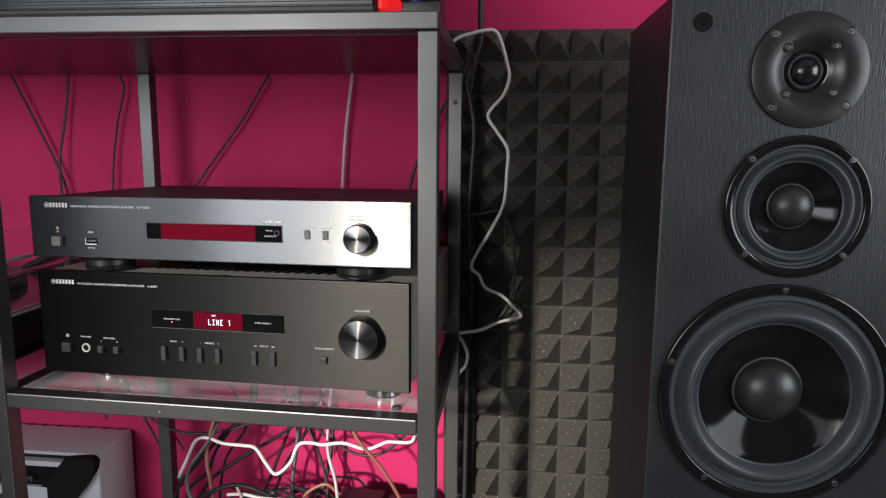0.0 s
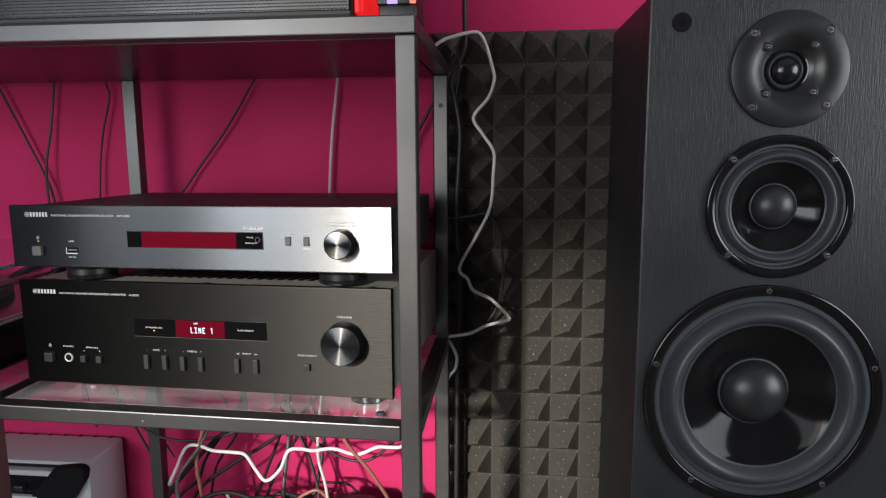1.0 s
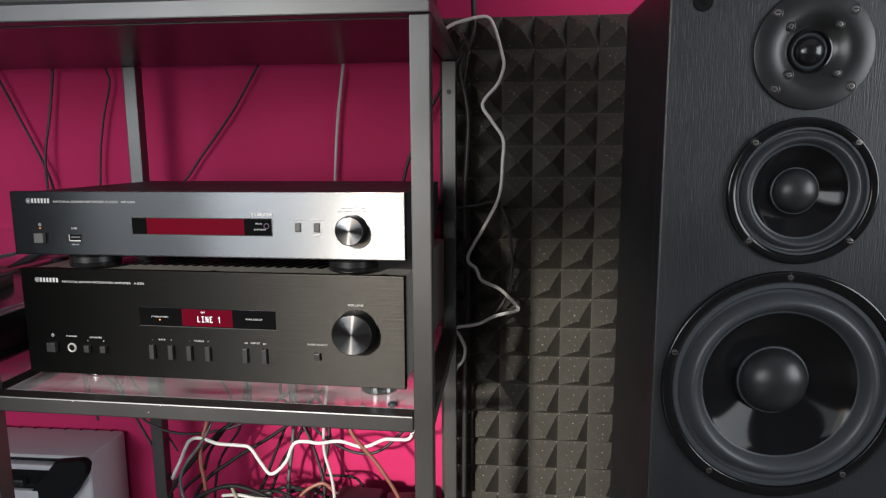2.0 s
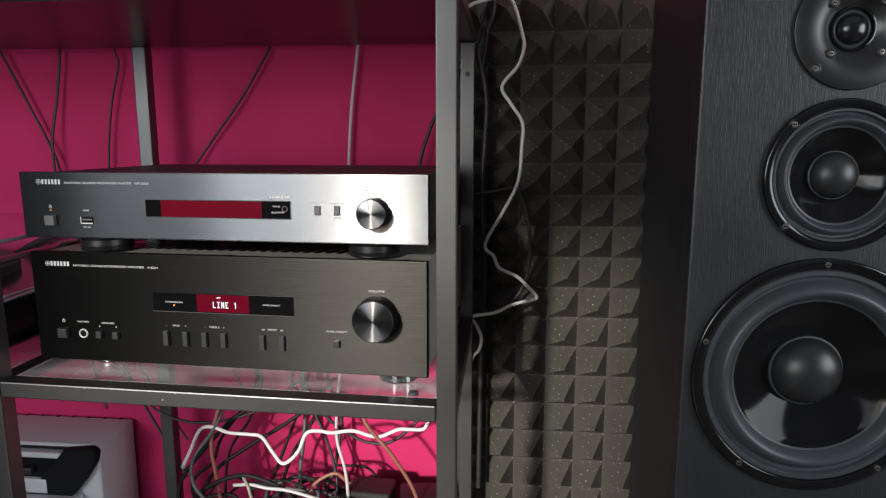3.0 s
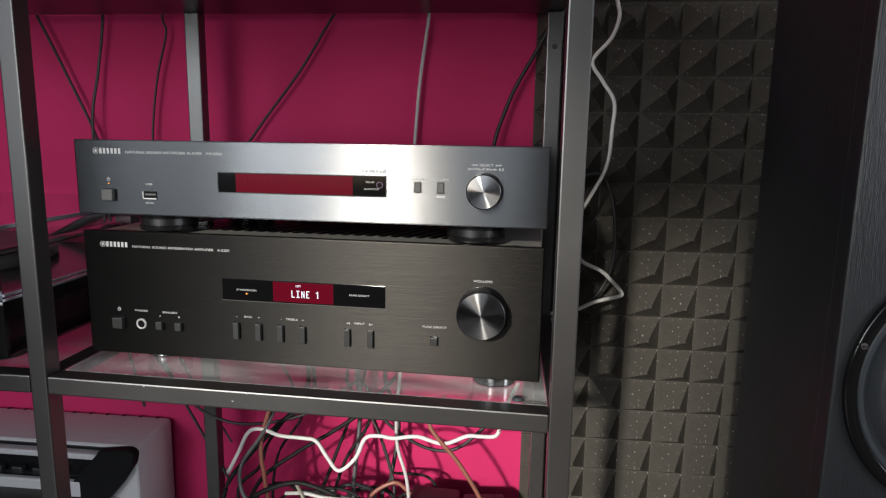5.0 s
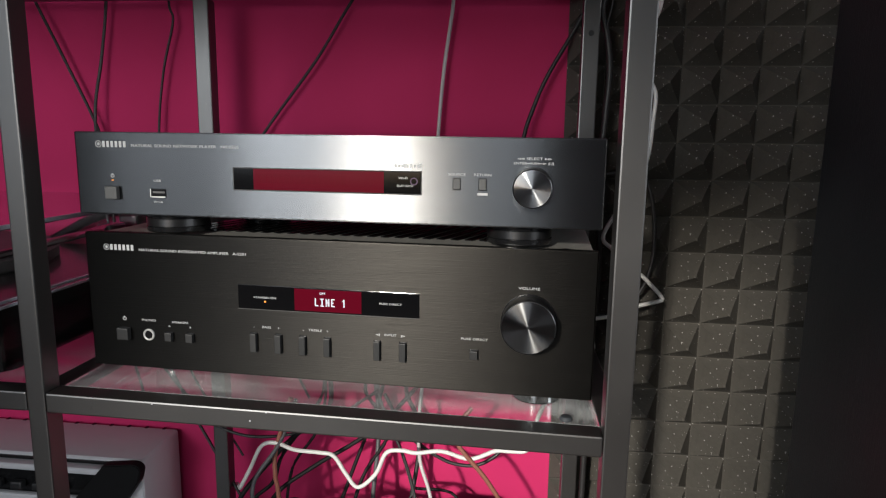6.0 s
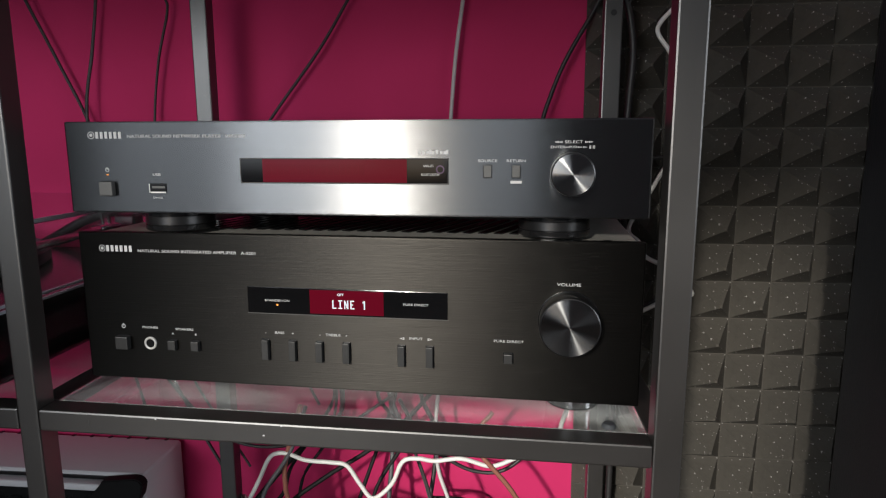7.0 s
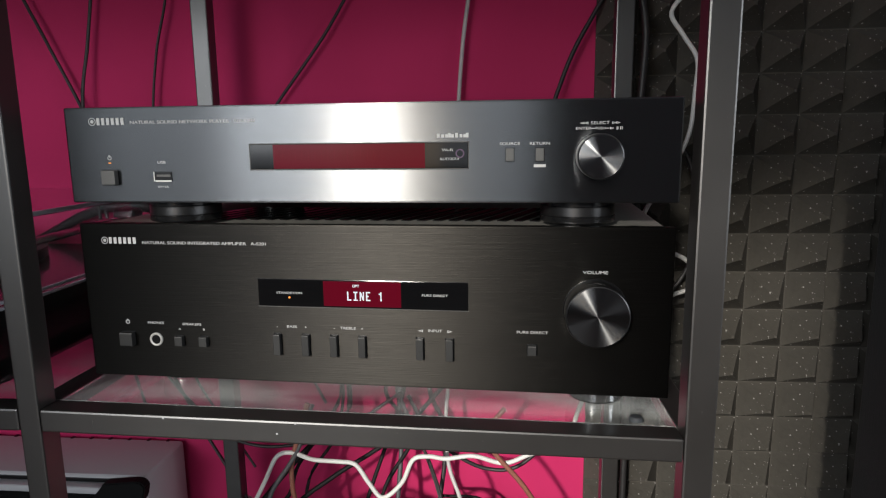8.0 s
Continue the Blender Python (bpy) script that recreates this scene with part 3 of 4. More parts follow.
def holed_board(x0, x1, z0, z1, thick, bev, holes, n=64):
    """A board facing -y with round holes through it, rising in order, and eased edges."""
    b = bmesh.new()
    a0, a1 = x0 + bev, x1 - bev

    def quad(*p):
        b.faces.new([b.verts.new(q) for q in p])

    z = z0 + bev
    ends = [(h[1] + h[2] + k[1] - k[2]) / 2 for h, k in zip(holes, holes[1:])] + [z1 - bev]
    for (cx, cz, r), top in zip(holes, ends):
        rim, box_pts = [], []
        for i in range(n):
            t = 2 * math.pi * i / n
            dx, dz = math.cos(t), math.sin(t)
            rim.append((cx + r * dx, cz + r * dz))
            k = min(((a1 - cx) / dx if dx > 1e-9 else (a0 - cx) / dx if dx < -1e-9 else 1e9), ((top - cz) / dz if dz > 1e-9 else (z - cz) / dz if dz < -1e-9 else 1e9))
            box_pts.append((cx + k * dx, cz + k * dz))
        for i in range(n):
            j = (i + 1) % n
            (p, q), (s, t) = (box_pts[i], box_pts[j]), (rim[i], rim[j])
            corner = None
            if abs(p[0] - q[0]) > 1e-7 and abs(p[1] - q[1]) > 1e-7:  # a corner lies between the two
                corner = (a1 if max(p[0], q[0]) > a1 - 1e-7 else a0, top if max(p[1], q[1]) > top - 1e-7 else z)
            face = [(s[0], 0, s[1]), (p[0], 0, p[1])] + ([(corner[0], 0, corner[1])] if corner else []) + [(q[0], 0, q[1]), (t[0], 0, t[1])]
            quad(*face)
            quad((s[0], 0, s[1]), (t[0], 0, t[1]), (t[0], thick, t[1]), (s[0], thick, s[1]))
        z = top
    ring = [[(x, y, zz) for x, zz in ((x0 + e, z0 + e), (x1 - e, z0 + e), (x1 - e, z1 - e), (x0 + e, z1 - e))] for y, e in ((0, bev), (bev * .3, bev * .3), (bev, 0), (thick, 0))]
    for p, q in zip(ring, ring[1:]):
        for i in range(4):
            j = (i + 1) % 4
            quad(p[i], p[j], q[j], q[i])
    bmesh.ops.remove_doubles(b, verts=b.verts, dist=1e-6)
    return b


def loudspeaker():
    t = thing("floor_loudspeaker", SP, "black ash floor-standing three-way loudspeaker with three round drivers", "loudspeaker")
    x0, x1 = -0.1127, 0.1504
    top, low = 1.021, 0.02
    w, DEEP = 0.018, 0.20
    shell = box(x0, x0 + w, 0.0192, DEEP, low, top - .001, 0.0015)
    box(x1 - w, x1, 0.0192, DEEP, low, top - .001, 0.0015, bm=shell)
    box(x0 + w, x1 - w, 0.0192, DEEP, top - .001 - w, top - .001, bm=shell)
    box(x0 + w, x1 - w, 0.0192, DEEP, low, low + w, bm=shell)
    box(x0 + w, x1 - w, DEEP - w, DEEP, low + w, top - .001 - w, bm=shell)
    part("cabinet", shell, ASH, t, "black ash veneered cabinet")
    part("baffle", holed_board(x0, x1, low, top, 0.019, 0.0022, [(0.0152, 0.6176, 0.113), (0.0203, 0.8155, 0.066), (0.0210, 0.9486, 0.044)]), ASH, t, "black ash front board")
    part("plinth", box(x0 - .01, x1 + .01, -0.01, DEEP + .01, 0.0, 0.0195, 0.003), BLACK_PLASTIC, t)
    for s in (-0.0821, 0.1210):
        g = part("grille_socket", lathe([(0.0092, 0), (0.0092, .0006), (0.0086, .001), (0.0036, .001), (.003, -.003)], 28, (s, 0, 0.9944)), MATTE_BLACK, t, "matte black grille socket")
        part("socket_hole", lathe([(0.0035, .0008), (0, .0008)], 16, (s, 0, 0.9944)), GLOSS_BLACK, g)
    driver(t, "woofer", "gloss black woofer frame", 0.0152, 0.6176, 0.1197, 0.1085, 0.0762, 0.0345, 0.020, 0.010, 5, 90, 0.1138)
    driver(t, "midrange", "gloss black midrange frame", 0.0203, 0.8155, 0.0713, 0.0627, 0.0446, 0.0221, 0.015, 0.007, 4, 45, 0.0671)
    c, z = 0.0210, 0.9486
    tw = part("tweeter", lathe([(0.0551, -.001), (0.0551, .0014), (0.0547, .0022), (0.0540, .0026), (0.0410, .0026), (0.036, .0022), (0.030, .0005), (0.025, -.0035), (0.0205, -.0065), (0.0196, -.0068)], 96, (c, 0, z)), TWEETER, t, "satin black tweeter plate")
    part("trim_ring", lathe([(0.0200, -.0070), (0.0198, -.0045), (0.0186, -.0042), (0.0176, -.006), (0.0172, -.009)], 64, (c, 0, z)), GLOSS_BLACK, tw)
    part("dome_surround", lathe([(0.0174, -.0085)] + arc(0.0172, 0.0138, -.0085, -.0085, .0016, 6), 64, (c, 0, z)), RUBBER, tw)
    part("dome", lathe([(0.0140 * math.cos(a), -.0088 + .0095 * math.sin(a)) for a in (math.pi / 2 * i / 12 for i in range(12))] + [(0, .0007)], 64, (c, 0, z)), GLOSS_DOME, tw, "glossy black dome")
    for r, k in ((0.0492, 0.0036), (0.0311, 0.0030)):
        for i in range(4):
            a = radians(45 + 90 * i + 1.5)
            screw(tw, c + r * math.cos(a), z + r * math.sin(a), .0026 if r > .04 else .0022, k)
    return t


TWEETER = mat("satin_black_moulding", (0.013, 0.0135, 0.014), 0.36, 0, 0.15, 150, 0.03)
GLOSS_DOME = mat("gloss_dome", (0.010, 0.010, 0.011), 0.2, 0, 0.2, 90, rvar=0.03)
loudspeaker()


# ---- portable speaker and charger on the rack's top ----
GRILLE = mat("perforated_steel", (0.07, 0.075, 0.08), 0.55, 0.2, 0.1, 200)
RED_LIGHT = glow("red_light_ring", (1.0, 0.02, 0.02), 0.8, (0.2, 0.005, 0.005))
BLUE_LED = glow("violet_lamp", (0.35, 0.25, 1.0), 2.2)
RED_LED = glow("red_lamp", (1.0, 0.12, 0.08), 2.5)


def portable_speaker():
    t = thing("portable_speaker", RACK @ pose(0, 0, TOP_Z), "long black portable speaker with grey perforated grille and glowing red end", "speaker")
    part("body", box(-0.62, -0.042, 0.010, 0.15, 0.0, 0.16, 0.004), BLACK_PLASTIC, t)
    g = part("grille", box(-0.615, -0.046, 0.0065, 0.0098, 0.0075, 0.15), GLOSS_BLACK, t, "perforated steel grille")
    # wires of the mesh, woven in zigzag rows
    b = bmesh.new()
    w, h, n, m = 0.0042, 0.0031, 135, 15
    for j in range(m):
        z = 0.0085 + j * h
        for i in range(n):
            x = -0.6145 + i * w + (w / 2 if j % 2 else 0)
            p = [b.verts.new(v) for v in ((x, .0062, z), (x + w * .5, .0062, z - h * .30), (x + w, .0062, z), (x + w * .92, .0062, z + h * .18), (x + w * .5, .0056, z + h * .02), (x + w * .08, .0062, z + h * .18))]
            b.faces.new((p[0], p[1], p[4], p[5]))
            b.faces.new((p[1], p[2], p[3], p[4]))
    mesh = part("mesh", b, GRILLE, g, "grey steel mesh", smooth=False)
    mesh["kind"] = "stuff"
    part("light_ring", box(-0.0405, -0.0310, 0.004, 0.15, 0.002, 0.16, 0.004, 3), RED_LIGHT, t, "glowing red light ring")
    return t


portable_speaker()


def charger():
    t = thing("clock_charger", RACK @ pose(-0.0215, 0.014, TOP_Z), "small black device with violet and red lamps on the rack", "charger")
    part("body", box(0.003, 0.041, 0.0, 0.06, 0.0, 0.012, 0.003, 3), BLACK_PLASTIC, t)
    part("upper_body", box(0.001, 0.040, 0.001, 0.06, 0.0122, 0.03, 0.003, 3), BLACK_PLASTIC, t)
    part("lamp", box(0.012, 0.022, -0.0006, 0.002, 0.0132, 0.0165), BLUE_LED, t, "violet lamp")
    part("lamp", box(0.0345, 0.0400, -0.0006, 0.002, 0.0132, 0.0165), RED_LED, t, "red lamp")
    return t


charger()


# ---- turntable in the next bay ----
def turntable():
    t = thing("turntable", RACK @ pose(0, 0, GLASS_Z), "black turntable under a clear acrylic dust cover", "turntable")
    u0, u1, v0, v1 = -0.95, -0.522, 0.020, 0.360
    zz = lambda z: z - GLASS_Z
    part("plinth", box(u0, u1, v0, v1, zz(0.602), zz(0.6605), 0.004), GLOSS_BLACK, t, "gloss black plinth")
    for u in (u0 + .06, u1 - .05):
        for v in (v0 + .05, v1 - .05):
            part("foot", upright([(0.0, 0.0), (0.026, 0.0), (0.028, 0.004), (0.028, 0.008), (0.022, zz(0.6025))], 28, (u, v, 0)), BLACK_PLASTIC, t)
    part("platter", upright([(0.0, zz(.6608)), (0.145, zz(.6608)), (0.148, zz(.663)), (0.148, zz(.674)), (0.145, zz(.676)), (0, zz(.676))], 64, (u0 + .175, (v0 + v1) / 2, 0)), BUTTON_GREY, t, "metal platter")
    part("mat", upright([(0.0, zz(.6762)), (0.143, zz(.6762)), (0.143, zz(.679)), (0, zz(.679))], 64, (u0 + .175, (v0 + v1) / 2, 0)), RUBBER, t, "black slip mat")
    b = part("tonearm_base", upright([(0.0, zz(.6608)), (0.026, zz(.6608)), (0.026, zz(.683)), (0.016, zz(.687)), (0.016, zz(.700)), (0, zz(.701))], 32, (u1 - .065, v1 - .075, 0)), KNOB_SIDE, t)
    part("tonearm", tube([(u1 - .065, v1 - .04, zz(.696)), (u1 - .065, v1 - .08, zz(.697)), (u1 - .068, v1 - .16, zz(.694)), (u1 - .085, v1 - .25, zz(.688)), (u1 - .10, v1 - .28, zz(.685))], 0.0045, 10), CHROME, b, "chrome tonearm")
    part("counterweight", box(u1 - .079, u1 - .051, v1 - .040, v1 - .016, zz(.683), zz(.709), .006, 3), BLACK_PLASTIC, b)
    # cover: four walls and a top, with thickness
    w = 0.003
    z0, z1 = zz(0.6612), zz(0.7325)
    cover = part("dust_cover", box(u0, u1, v0, v1, z1 - w, z1, .0008), ACRYLIC, t, "clear acrylic dust cover")
    part("cover_side", box(u1 - w, u1, v0, v1, z0, z1 - w - .0003, .0005), ACRYLIC, cover)
    part("cover_side", box(u0, u0 + w, v0, v1, z0, z1 - w - .0003, .0005), ACRYLIC, cover)
    part("cover_front", box(u0 + w + .0003, u1 - w - .0003, v0, v0 + w, z0, z1 - w - .0003, .0005), ACRYLIC, cover)
    part("cover_back", box(u0 + w + .0003, u1 - w - .0003, v1 - w, v1, z0, z1 - w - .0003, .0005), ACRYLIC, cover)
    for pane in (cover, *cover.children):
        pane.visible_shadow = False
    # opaque pale strips put the light caught by the clear edges into colour
    part("cover_rim", box(u1 - .0005, u1 + .0022, v0, v1, z0 + .0035, z0 + .0060, .0006), EDGE, cover, "opaque pale strip drawn as the rim's glint")
    part("cover_edge", box(u1 - .0030, u1 + .0010, v0, v1, z1 - .0030, z1 + .0008, .0008), EDGE, cover, "opaque pale strip drawn as the edge's glint")
    part("cover_rim", box(u1 - .0005, u1 + .0026, v0, v1, z0 - .0010, z0 + .0012, .0005), EDGE, cover, "opaque pale strip drawn as the rim's glint")
    return t


EDGE = mat("acrylic_edge_glint", (0.50, 0.54, 0.60), 0.25, 0, 0.05, 80)
turntable()


# ---- printer on the lower board ----


def printer():
    t = thing("printer", RACK @ pose(0, 0, 0.156), "white and black laser printer on the lower board", "printer")
    zz = lambda z: z - 0.156
    u0, u1 = -0.97, -0.578
    b = box(u0, u1, 0.303, 0.404, 0.0, zz(0.366), 0.006, 3)
    part("body", b, PRINTER_WHITE, t, "white plastic body")
    part("base", box(u0 + .004, u1 - .03, 0.10, 0.3025, 0.0, zz(0.285), 0.008, 3), PRINTER_WHITE, t, "white front base")
    part("slit", box(u0 + .01, -0.588, 0.3010, 0.3040, zz(0.3570), zz(0.3615)), GLOSS_BLACK, t, "black slit under the lid")
    part("front_lip", box(u0 + .02, -0.624, 0.288, 0.3025, zz(0.3470), zz(0.3565), 0.003, 3), PRINTER_WHITE, t, "white lip over the paper slot")
    part("control_recess", box(u0 + .02, -0.64, 0.2965, 0.3028, zz(0.300), zz(0.347), 0.001), GLOSS_BLACK, t, "black recess")
    part("lower_panel", box(u0 + .02, -0.66, 0.286, 0.2960, zz(0.2870), zz(0.3120), 0.003, 2), PRINTER_WHITE, t, "white panel below the slot")
    for i in range(13):  # notches along the lid's rear edge
        u = -0.95 + i * .029
        part("hinge_notch", box(u, u + .004, 0.398, 0.4045, zz(0.3655), zz(0.3668)), GLOSS_BLACK, t)
    for i in range(7):
        u = -0.90 + i * .033
        part("roller", box(u, u + .018, 0.285, 0.296, zz(0.318), zz(0.330), .003, 2), BLACK_PLASTIC, t)
    # slanting black side arm
    arm = bmesh.new()
    prof = [(-0.628, .3625), (-0.584, .3675), (-0.576, .3655), (-0.5715, .3594), (-0.5752, .3430), (-0.597, .3110), (-0.6354, .2660), (-0.66, .2360), (-0.735, .2360), (-0.7127, .2614), (-0.670, .3123), (-0.633, .3520)]
    front = [arm.verts.new((u, 0.287, zz(z))) for u, z in prof]
    back = [arm.verts.new((u, 0.3022, zz(z))) for u, z in prof]
    arm.faces.new(front), arm.faces.new(back)
    for i in range(len(prof)):
        j = (i + 1) % len(prof)
        arm.faces.new((front[i], front[j], back[j], back[i]))
    bmesh.ops.bevel(arm, geom=list(arm.edges), offset=0.0015, segments=2, affect="EDGES")
    part("side_arm", arm, MATTE_BLACK, t, "matte black slanting arm")
    part("tray", box(u0 + .03, -0.70, 0.13, 0.29, zz(0.2855), zz(0.296), .003), BLACK_PLASTIC, t, "black paper tray")
    return t


printer()


# ---- cables ----
def cable(pts, r, material, label, group="loose cables", n=8, name="cable"):
    ob = part(name, tube(pts, r, 8, n), material, crease=60)
    ob.matrix_world = RACK
    return tagged(ob, label, "cable", group)


V = 0.3965
wall_label = "thin black cable hanging down the pink wall behind the rack"
cable([(-0.79, V, 1.09), (-0.748, V, 0.9935), (-0.708, V, 0.908), (-0.665, V, 0.808), (-0.655, V - .01, 0.74), (-0.63, V - .015, 0.62), (-.56, V - .02, .45), (-.45, V - .06, .30)], 0.0022, CABLE_BLACK, wall_label)
cable([(-0.640, V, 1.09), (-0.6435, V, 0.9946), (-0.6562, V, 0.9176), (-0.6665, V - .008, 0.84), (-0.66, V - .012, 0.74), (-0.64, V - .02, 0.55), (-.60, V - .03, .40)], 0.0022, CABLE_BLACK, wall_label)
cable([(-0.545, V, 1.09), (-0.5520, V, 0.9943), (-0.5476, V, 0.967), (-0.5652, V, 0.9015), (-0.5773, V, 0.8174), (-0.575, V - .01, 0.70), (-0.55, V - .02, 0.50), (-0.45, V - .05, .36)], 0.0017, CABLE_BLACK, wall_label)
cable([(-0.22, V, 1.10), (-0.2970, V, 0.9915), (-0.3473, V, 0.915), (-0.42, V, 0.8223), (-0.45, V - .02, 0.76), (-0.43, V - .03, 0.60), (-.35, V - .05, .45)], 0.0020, CABLE_BLACK, wall_label)
cable([(-0.158, V, 1.10), (-0.1610, V, 0.9985), (-0.1650, V, 0.96), (-0.1725, V, 0.905), (-0.1790, V, 0.8233), (-0.183, V, 0.74), (-0.186, V, 0.60), (-0.190, V - .04, 0.50), (-0.194, .34, 0.4335), (-0.188, .31, 0.391), (-0.170, .29, 0.344), (-.165, .29, .25)], 0.0025, CABLE_PALE, "pale grey cable hanging down the pink wall")
cable([(0.03, V - .02, 1.02), (-0.006, V - .01, 0.9515), (-0.0362, V - .008, 0.8971), (-0.0535, V - .01, 0.855), (-0.0660, V - .015, 0.8100), (-0.08, V - .03, 0.70), (-.07, V - .03, .55)], 0.0027, CABLE_BLACK, "black mains cable running behind the rack")
cable([(-.84, .385, .640), (-0.780, .391, .650), (-0.758, .391, .656), (-0.735, .391, .667), (-0.716, .391, .677), (-0.697, .391, .687), (-0.683, .391, .693), (-.64, .388, .705), (-.57, .385, .700), (-.50, .385, .66)], 0.0070, HEAP_BLACK, "thick black cable bundle behind the turntable")
# white wire along the foam
cable([(-0.02, .333, 1.012), (0.0112, .33, 1.0311), (0.0240, .33, 1.0362), (0.0505, .33, 1.0422), (0.0660, .33, 1.0415), (0.0755, .33, 1.0268), (0.0850, .33, 0.995), (0.0885, .33, 0.9753), (0.0800, .33, 0.950), (0.0585, .33, 0.9225), (0.0720, .33, 0.898), (0.0882, .33, 0.8723), (0.0880, .33, 0.84), (0.0835, .33, 0.7901), (0.0628, .33, 0.7461), (0.0372, .33, 0.6979), (0.0500, .33, 0.680), (0.0583, .33, 0.6628), (0.0840, .33, 0.6504), (0.0990, .33, 0.6370), (0.1130, .33, 0.6215), (0.1095, .33, 0.6165), (0.0787, .33, 0.6076), (0.0530, .333, 0.594), (0.0244, .335, 0.588), (0.0160, .335, .584), (0.0240, .335, 0.575), (0.0328, .333, 0.5551), (0.0300, .335, 0.535), (0.0204, .338, 0.5215), (0.013, .352, 0.490), (.009, .362, .42), (.009, .366, .30)], 0.0026, CABLE_WHITE, "white plastic cable hanging kinked in front of the foam", n=6)
cable([(-0.02, .335, 0.480), (-0.035, .31, .458), (-0.0424, .29, 0.4386), (-0.0500, .29, 0.4240), (-0.0700, .29, 0.4222), (-0.0883, .29, 0.4213), (-0.1204, .29, 0.4081), (-0.157, .29, 0.4161), (-0.1898, .29, 0.4114), (-0.2104, .29, 0.4136), (-0.2300, .29, 0.4085), (-0.2439, .29, 0.3783), (-0.2678, .29, 0.3573), (-0.2843, .29, 0.3756), (-0.3003, .29, 0.3995), (-0.3200, .29, 0.4030), (-0.3531, .29, 0.4046), (-0.3784, .29, 0.4126), (-0.3985, .29, 0.4070), (-0.4143, .29, 0.3758), (-0.432, .295, 0.343), (-.452, .335, .318), (-.475, .366, .300), (-.50, .372, .24)], 0.0028, CABLE_WHITE, "white plastic cable slung in waves under the shelf", n=6)
cable([(-0.06, .36, .77), (0.0082, .352, 0.769), (0.0500, .350, 0.774), (0.0813, .35, 0.7762), (0.0985, .35, 0.7353), (0.1033, .35, 0.6731), (0.0917, .35, 0.6264), (0.0663, .35, 0.5987), (0.02, .352, .586), (-.05, .355, .58)], 0.0026, CABLE_BLACK, "thin black cable looped in front of the foam")
cable([(0.046, .352, 1.25), (0.0439, .352, 1.088), (0.0445, .352, 1.0283), (0.0330, .352, 0.998), (0.0235, .352, 0.972), (0.0323, .352, 0.9364), (0.0370, .352, 0.8982), (0.0345, .352, 0.8418), (0.0310, .352, .77), (0.036, .352, .66), (.032, .352, .5), (.03, .35, .3)], 0.0040, CABLE_BLACK, "black mains cable hanging beside the rack")
cable([(0.028, .30, 1.003), (0.030, .33, 1.022), (0.0345, .345, 1.015), (0.036, .348, 0.985), (0.030, .35, .95)], 0.0012, CABLE_BLACK, "thin black charger lead over the rack's edge")
cable([(-0.12, .30, .47), (-0.1409, .29, 0.4368), (-0.0957, .285, 0.3796), (-0.0622, .285, 0.3191), (-.05, .28, .25)], 0.0030, CABLE_BROWN, "clear copper loudspeaker wire under the shelf")
cable([(-0.36, .30, .47), (-0.3787, .29, 0.4047), (-0.3790, .285, 0.37), (-0.3764, .285, 0.3516), (-0.3697, .285, 0.2959), (-.36, .28, .24)], 0.0030, CABLE_BROWN, "clear copper loudspeaker wire under the shelf")
cable([(-0.20, .28, .25), (-0.225, .285, .315), (-0.19, .29, .345), (-.165, .29, .33)], 0.0028, CABLE_BROWN, "clear copper loudspeaker wire under the shelf")
# slack loops of black cable under the shelf
cable([(-0.56, .33, .50), (-0.5105, .32, 0.4495), (-0.4732, .32, 0.4165), (-0.4131, .32, 0.4043), (-.33, .33, .42), (-.25, .34, .47)], 0.0022, CABLE_BLACK, "black cable slung under the shelf")
cable([(-0.24, .33, .47), (-.215, .33, .425), (-.18, .33, .395), (-.14, .33, .378), (-.10, .33, .385), (-.05, .34, .43)], 0.0025, CABLE_BLACK, "black cable slung under the shelf")
cable([(-0.32, .345, .50), (-0.3196, .335, 0.443), (-0.3656, .325, 0.406), (-0.4145, .31, 0.352), (-0.4405, .30, 0.311), (-.45, .29, .24)], 0.0034, HEAP_BLACK, "thick black cable slanting down under the shelf")
cable([(-0.20, .36, .47), (-0.2397, .345, 0.429), (-0.2847, .33, 0.398), (-0.3376, .315, 0.367), (-0.3885, .30, 0.327), (-.42, .29, .25)], 0.0030, HEAP_BLACK, "thick black cable slanting down under the shelf")
cable([(-0.36, .32, .46), (-0.3735, .29, 0.413), (-0.3985, .265, 0.373), (-0.3975, .255, 0.342), (-0.3815, .25, 0.320), (-0.3556, .25, 0.295), (-.34, .25, .24)], 0.0028, CABLE_GREY, "grey cable bending down into the heap")
cable([(-.42, .27, .26), (-0.4105, .27, 0.290), (-0.3895, .265, 0.319), (-0.3536, .26, 0.342), (-0.3196, .258, 0.353), (-0.2857, .256, 0.348), (-0.2537, .256, 0.332), (-0.2387, .256, 0.307), (-.23, .256, .25)], 0.0034, HEAP_BLACK, "thick black cable arched over the heap")
cable([(-.335, .26, .335), (-0.3046, .25, 0.343), (-0.2787, .248, 0.340), (-0.2527, .246, 0.340), (-0.2277, .246, 0.335), (-0.1908, .246, 0.325), (-0.1409, .25, 0.314), (-.10, .26, .30)], 0.0026, CABLE_PALE, "pale cable lying across the heap")
cable([(-.32, .26, .350), (-0.3066, .245, 0.342), (-0.3016, .242, 0.328), (-0.2947, .240, 0.309), (-0.2857, .240, 0.297), (-.275, .24, .24)], 0.0024, CABLE_BEIGE, "beige cable dropping into the heap")
rnd = random.Random(11)
tints = [(CABLE_BLACK, "black cable"), (HEAP_BLACK, "matte black cable"), (CABLE_GREY, "grey cable"), (HEAP_BLACK, "matte black cable"), (HEAP_BLACK, "matte black cable")]
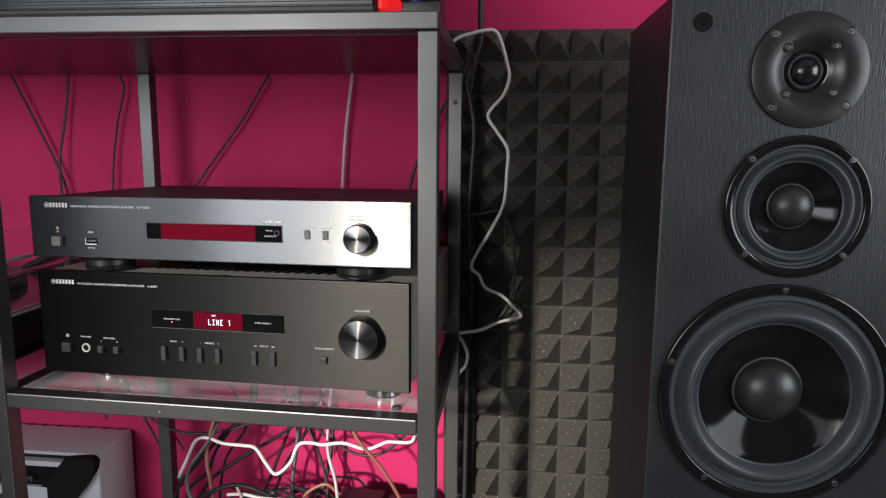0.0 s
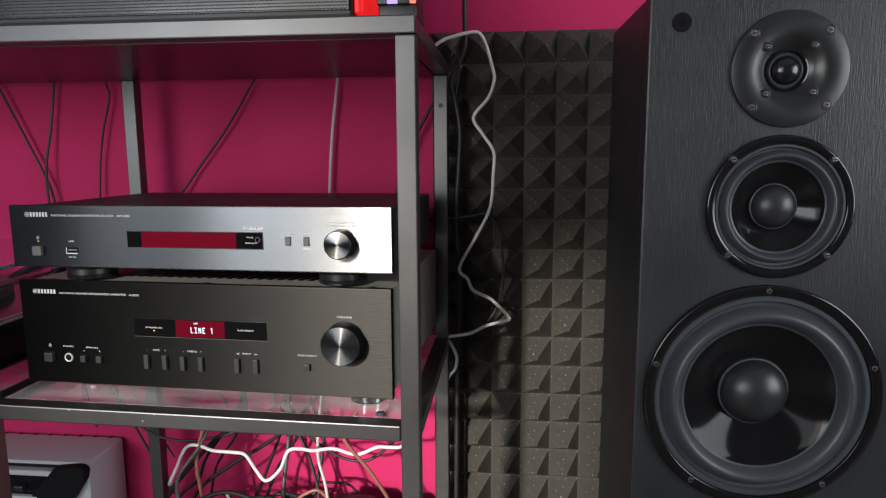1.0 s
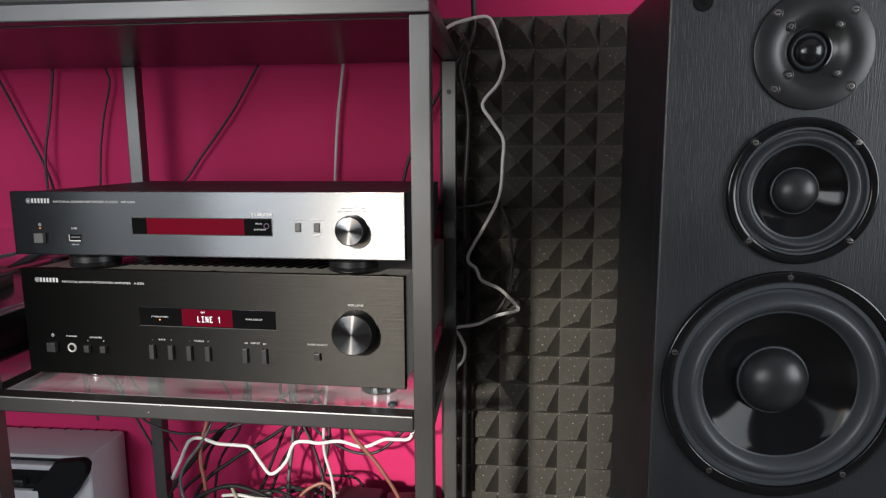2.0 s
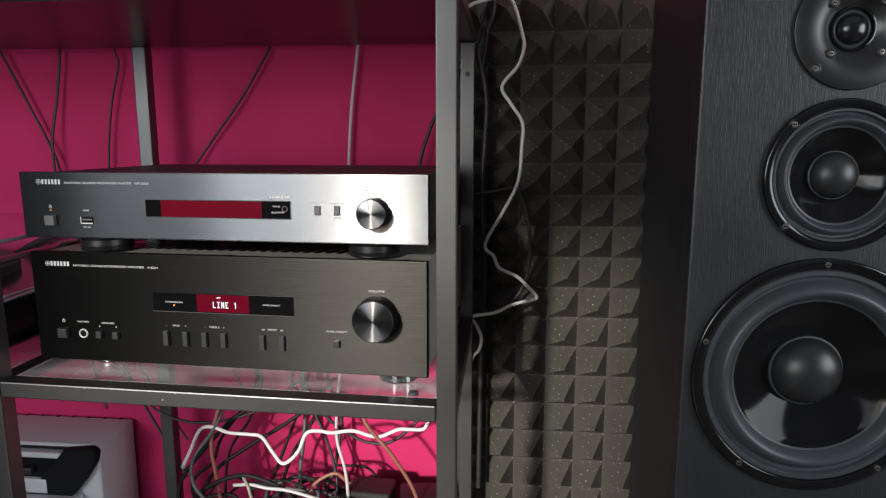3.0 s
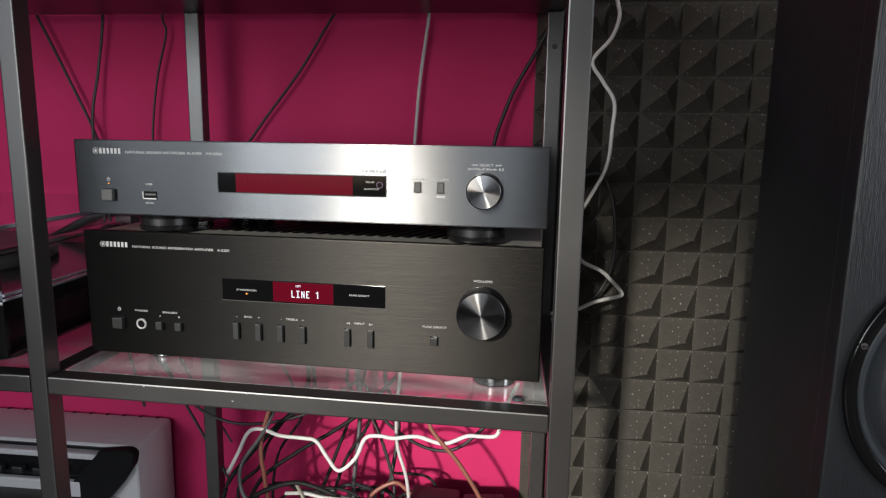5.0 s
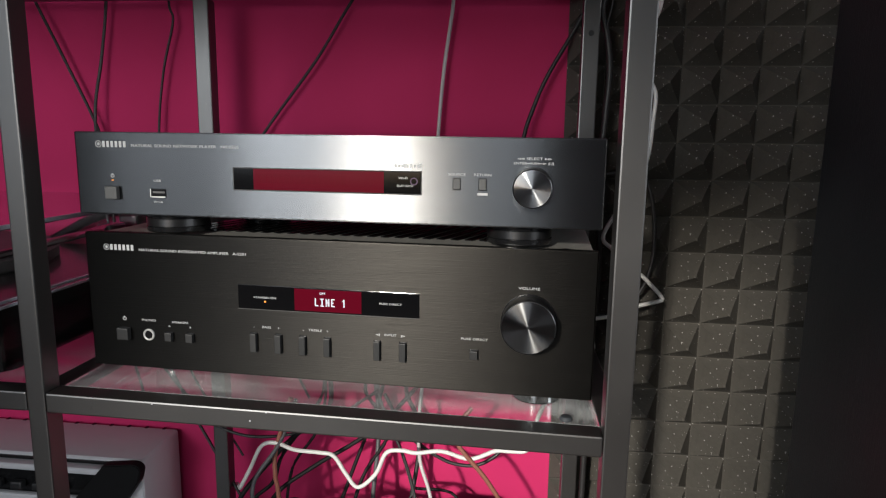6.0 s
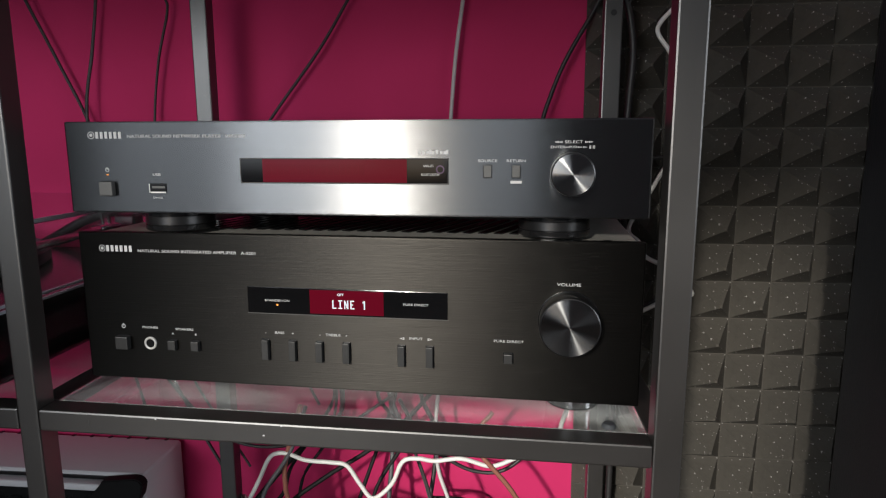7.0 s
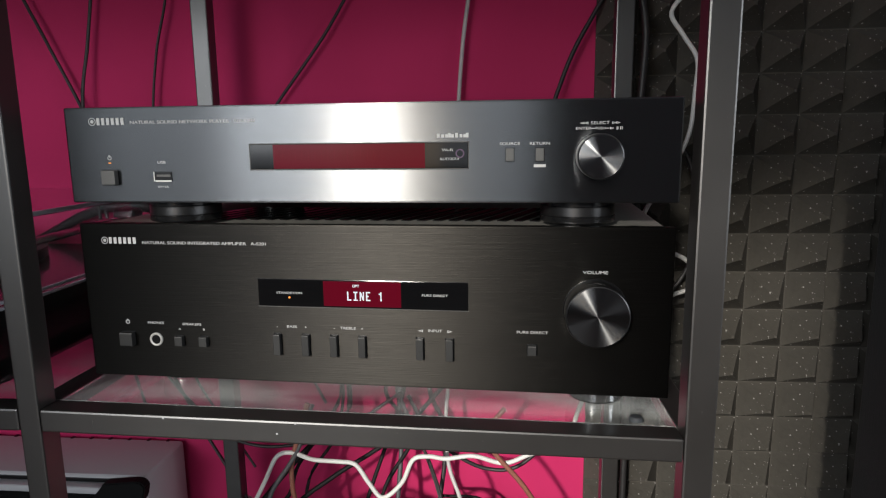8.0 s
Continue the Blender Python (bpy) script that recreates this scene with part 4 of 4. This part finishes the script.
for i in range(8):  # leads dropping from the shelf's sockets into the heap
    m, word = tints[i % 5]
    u = rnd.choice((-0.35, -0.27, -0.25, -0.23, -0.22)) + rnd.uniform(-.02, .02)
    v = rnd.uniform(.368, .388)
    pts = [(u, v, .63), (u + rnd.uniform(-.01, .01), v, .53), (u + rnd.uniform(-.03, .03), v - .01, .46)]
    uu = u
    for z in (.39, .33, .28):
        uu += rnd.uniform(-.04, .028)
        v = max(v - rnd.uniform(.005, .035), .24)
        pts.append((max(min(uu, -.10), -.46), v, z + rnd.uniform(-.02, .02)))
    pts.append((uu + rnd.uniform(-.08, .08), v, .18))
    cable(pts, rnd.choice((0.0022, 0.0027, 0.0032)), m, word + " dropping into the heap under the shelf", "heaped cables", 6)
for i in range(24):  # coils lying in the heap
    m, word = tints[(i * 2) % 5]
    cu, cv, cz = rnd.uniform(-.38, -.16), rnd.uniform(.22, .33), rnd.uniform(.19, .265)
    r, tilt, ph = rnd.uniform(.035, .085), rnd.uniform(-.5, .9), rnd.uniform(0, 6.28)
    pts = []
    for k in range(11):
        a = ph + k * 0.72
        q = r * (1 + .13 * math.sin(k * 1.7 + i))
        pts.append((cu + q * math.cos(a), min(cv + q * .45 * math.sin(a) * math.cos(tilt), .375), max(cz + q * .62 * math.sin(a + .3) + .004 * k, .163)))
    cable(pts, rnd.choice((0.0022, 0.0026, 0.0032)), m, word + " coiled in the heap under the shelf", "heaped cables", 6)


def adapter(u, v, w, d, h, z, turn):
    t = thing("power_adapter", RACK @ pose(u, v, z, 0, 0, turn), "black plastic power adapter under the cable heap", "power adapter", "power adapters")
    part("body", box(0, w, 0, d, 0, h, 0.005, 3), BLACK_PLASTIC, t)
    part("seam", box(-.0003, w + .0003, -.0003, d + .0003, h * .48, h * .5), GLOSS_BLACK, t)
    return t


adapter(-0.175, 0.285, 0.075, 0.06, 0.085, 0.156, 6)
adapter(-0.09, 0.29, 0.065, 0.06, 0.08, 0.156, -5)
adapter(-0.172, 0.29, 0.07, 0.05, 0.075, 0.2415, -4)
adapter(-0.088, 0.292, 0.06, 0.05, 0.07, 0.2365, 8)


# ---- acoustic foam ----
def foam_panel():
    pitch, cols, rows, tall, back = 0.0487, 14, 21, 0.042, 0.005
    t = thing("foam_panel", RACK @ pose(-0.011, WALL_V, 1.0565 - rows * pitch), "charcoal grey pyramid acoustic foam glued to the pink wall", "acoustic foam")
    part("backing", box(0, cols * pitch, -back, 0, 0, rows * pitch), FOAM, t)
    rnd = random.Random(5)
    shapes = []
    for k in range(6):
        b = bmesh.new()
        h, e, r = pitch / 2 - .0004, 0.0, 0.0016
        n = 5
        rings = []
        dx, dz = rnd.uniform(-.0012, .0012), rnd.uniform(-.0012, .0012)
        for i in range(n + 1):
            a = i / n
            # slightly hollow flanks and a blunt tip
            s = h + (r - h) * (a ** 0.93)
            rings.append([b.verts.new((sx * s + dx * a, -tall * a * (1 + .03 * (k - 2.5) / 2.5), sz * s + dz * a)) for sx, sz in ((-1, -1), (1, -1), (1, 1), (-1, 1))])
        for p, q in zip(rings, rings[1:]):
            for i in range(4):
                j = (i + 1) % 4
                b.faces.new((p[i], p[j], q[j], q[i]))
        b.faces.new(rings[-1])
        me = bpy.data.meshes.new("pyramid")
        bmesh.ops.recalc_face_normals(b, faces=b.faces)
        b.to_mesh(me)
        b.free()
        me.materials.append(FOAM)
        shapes.append(me)
    for i in range(cols):
        for j in range(rows):
            ob = new("pyramid", rnd.choice(shapes))
            ob.parent = t
            ob.matrix_basis = Matrix.Translation(((i + .5) * pitch, -back + .0003, (j + .5) * pitch))
    return t


foam_panel()
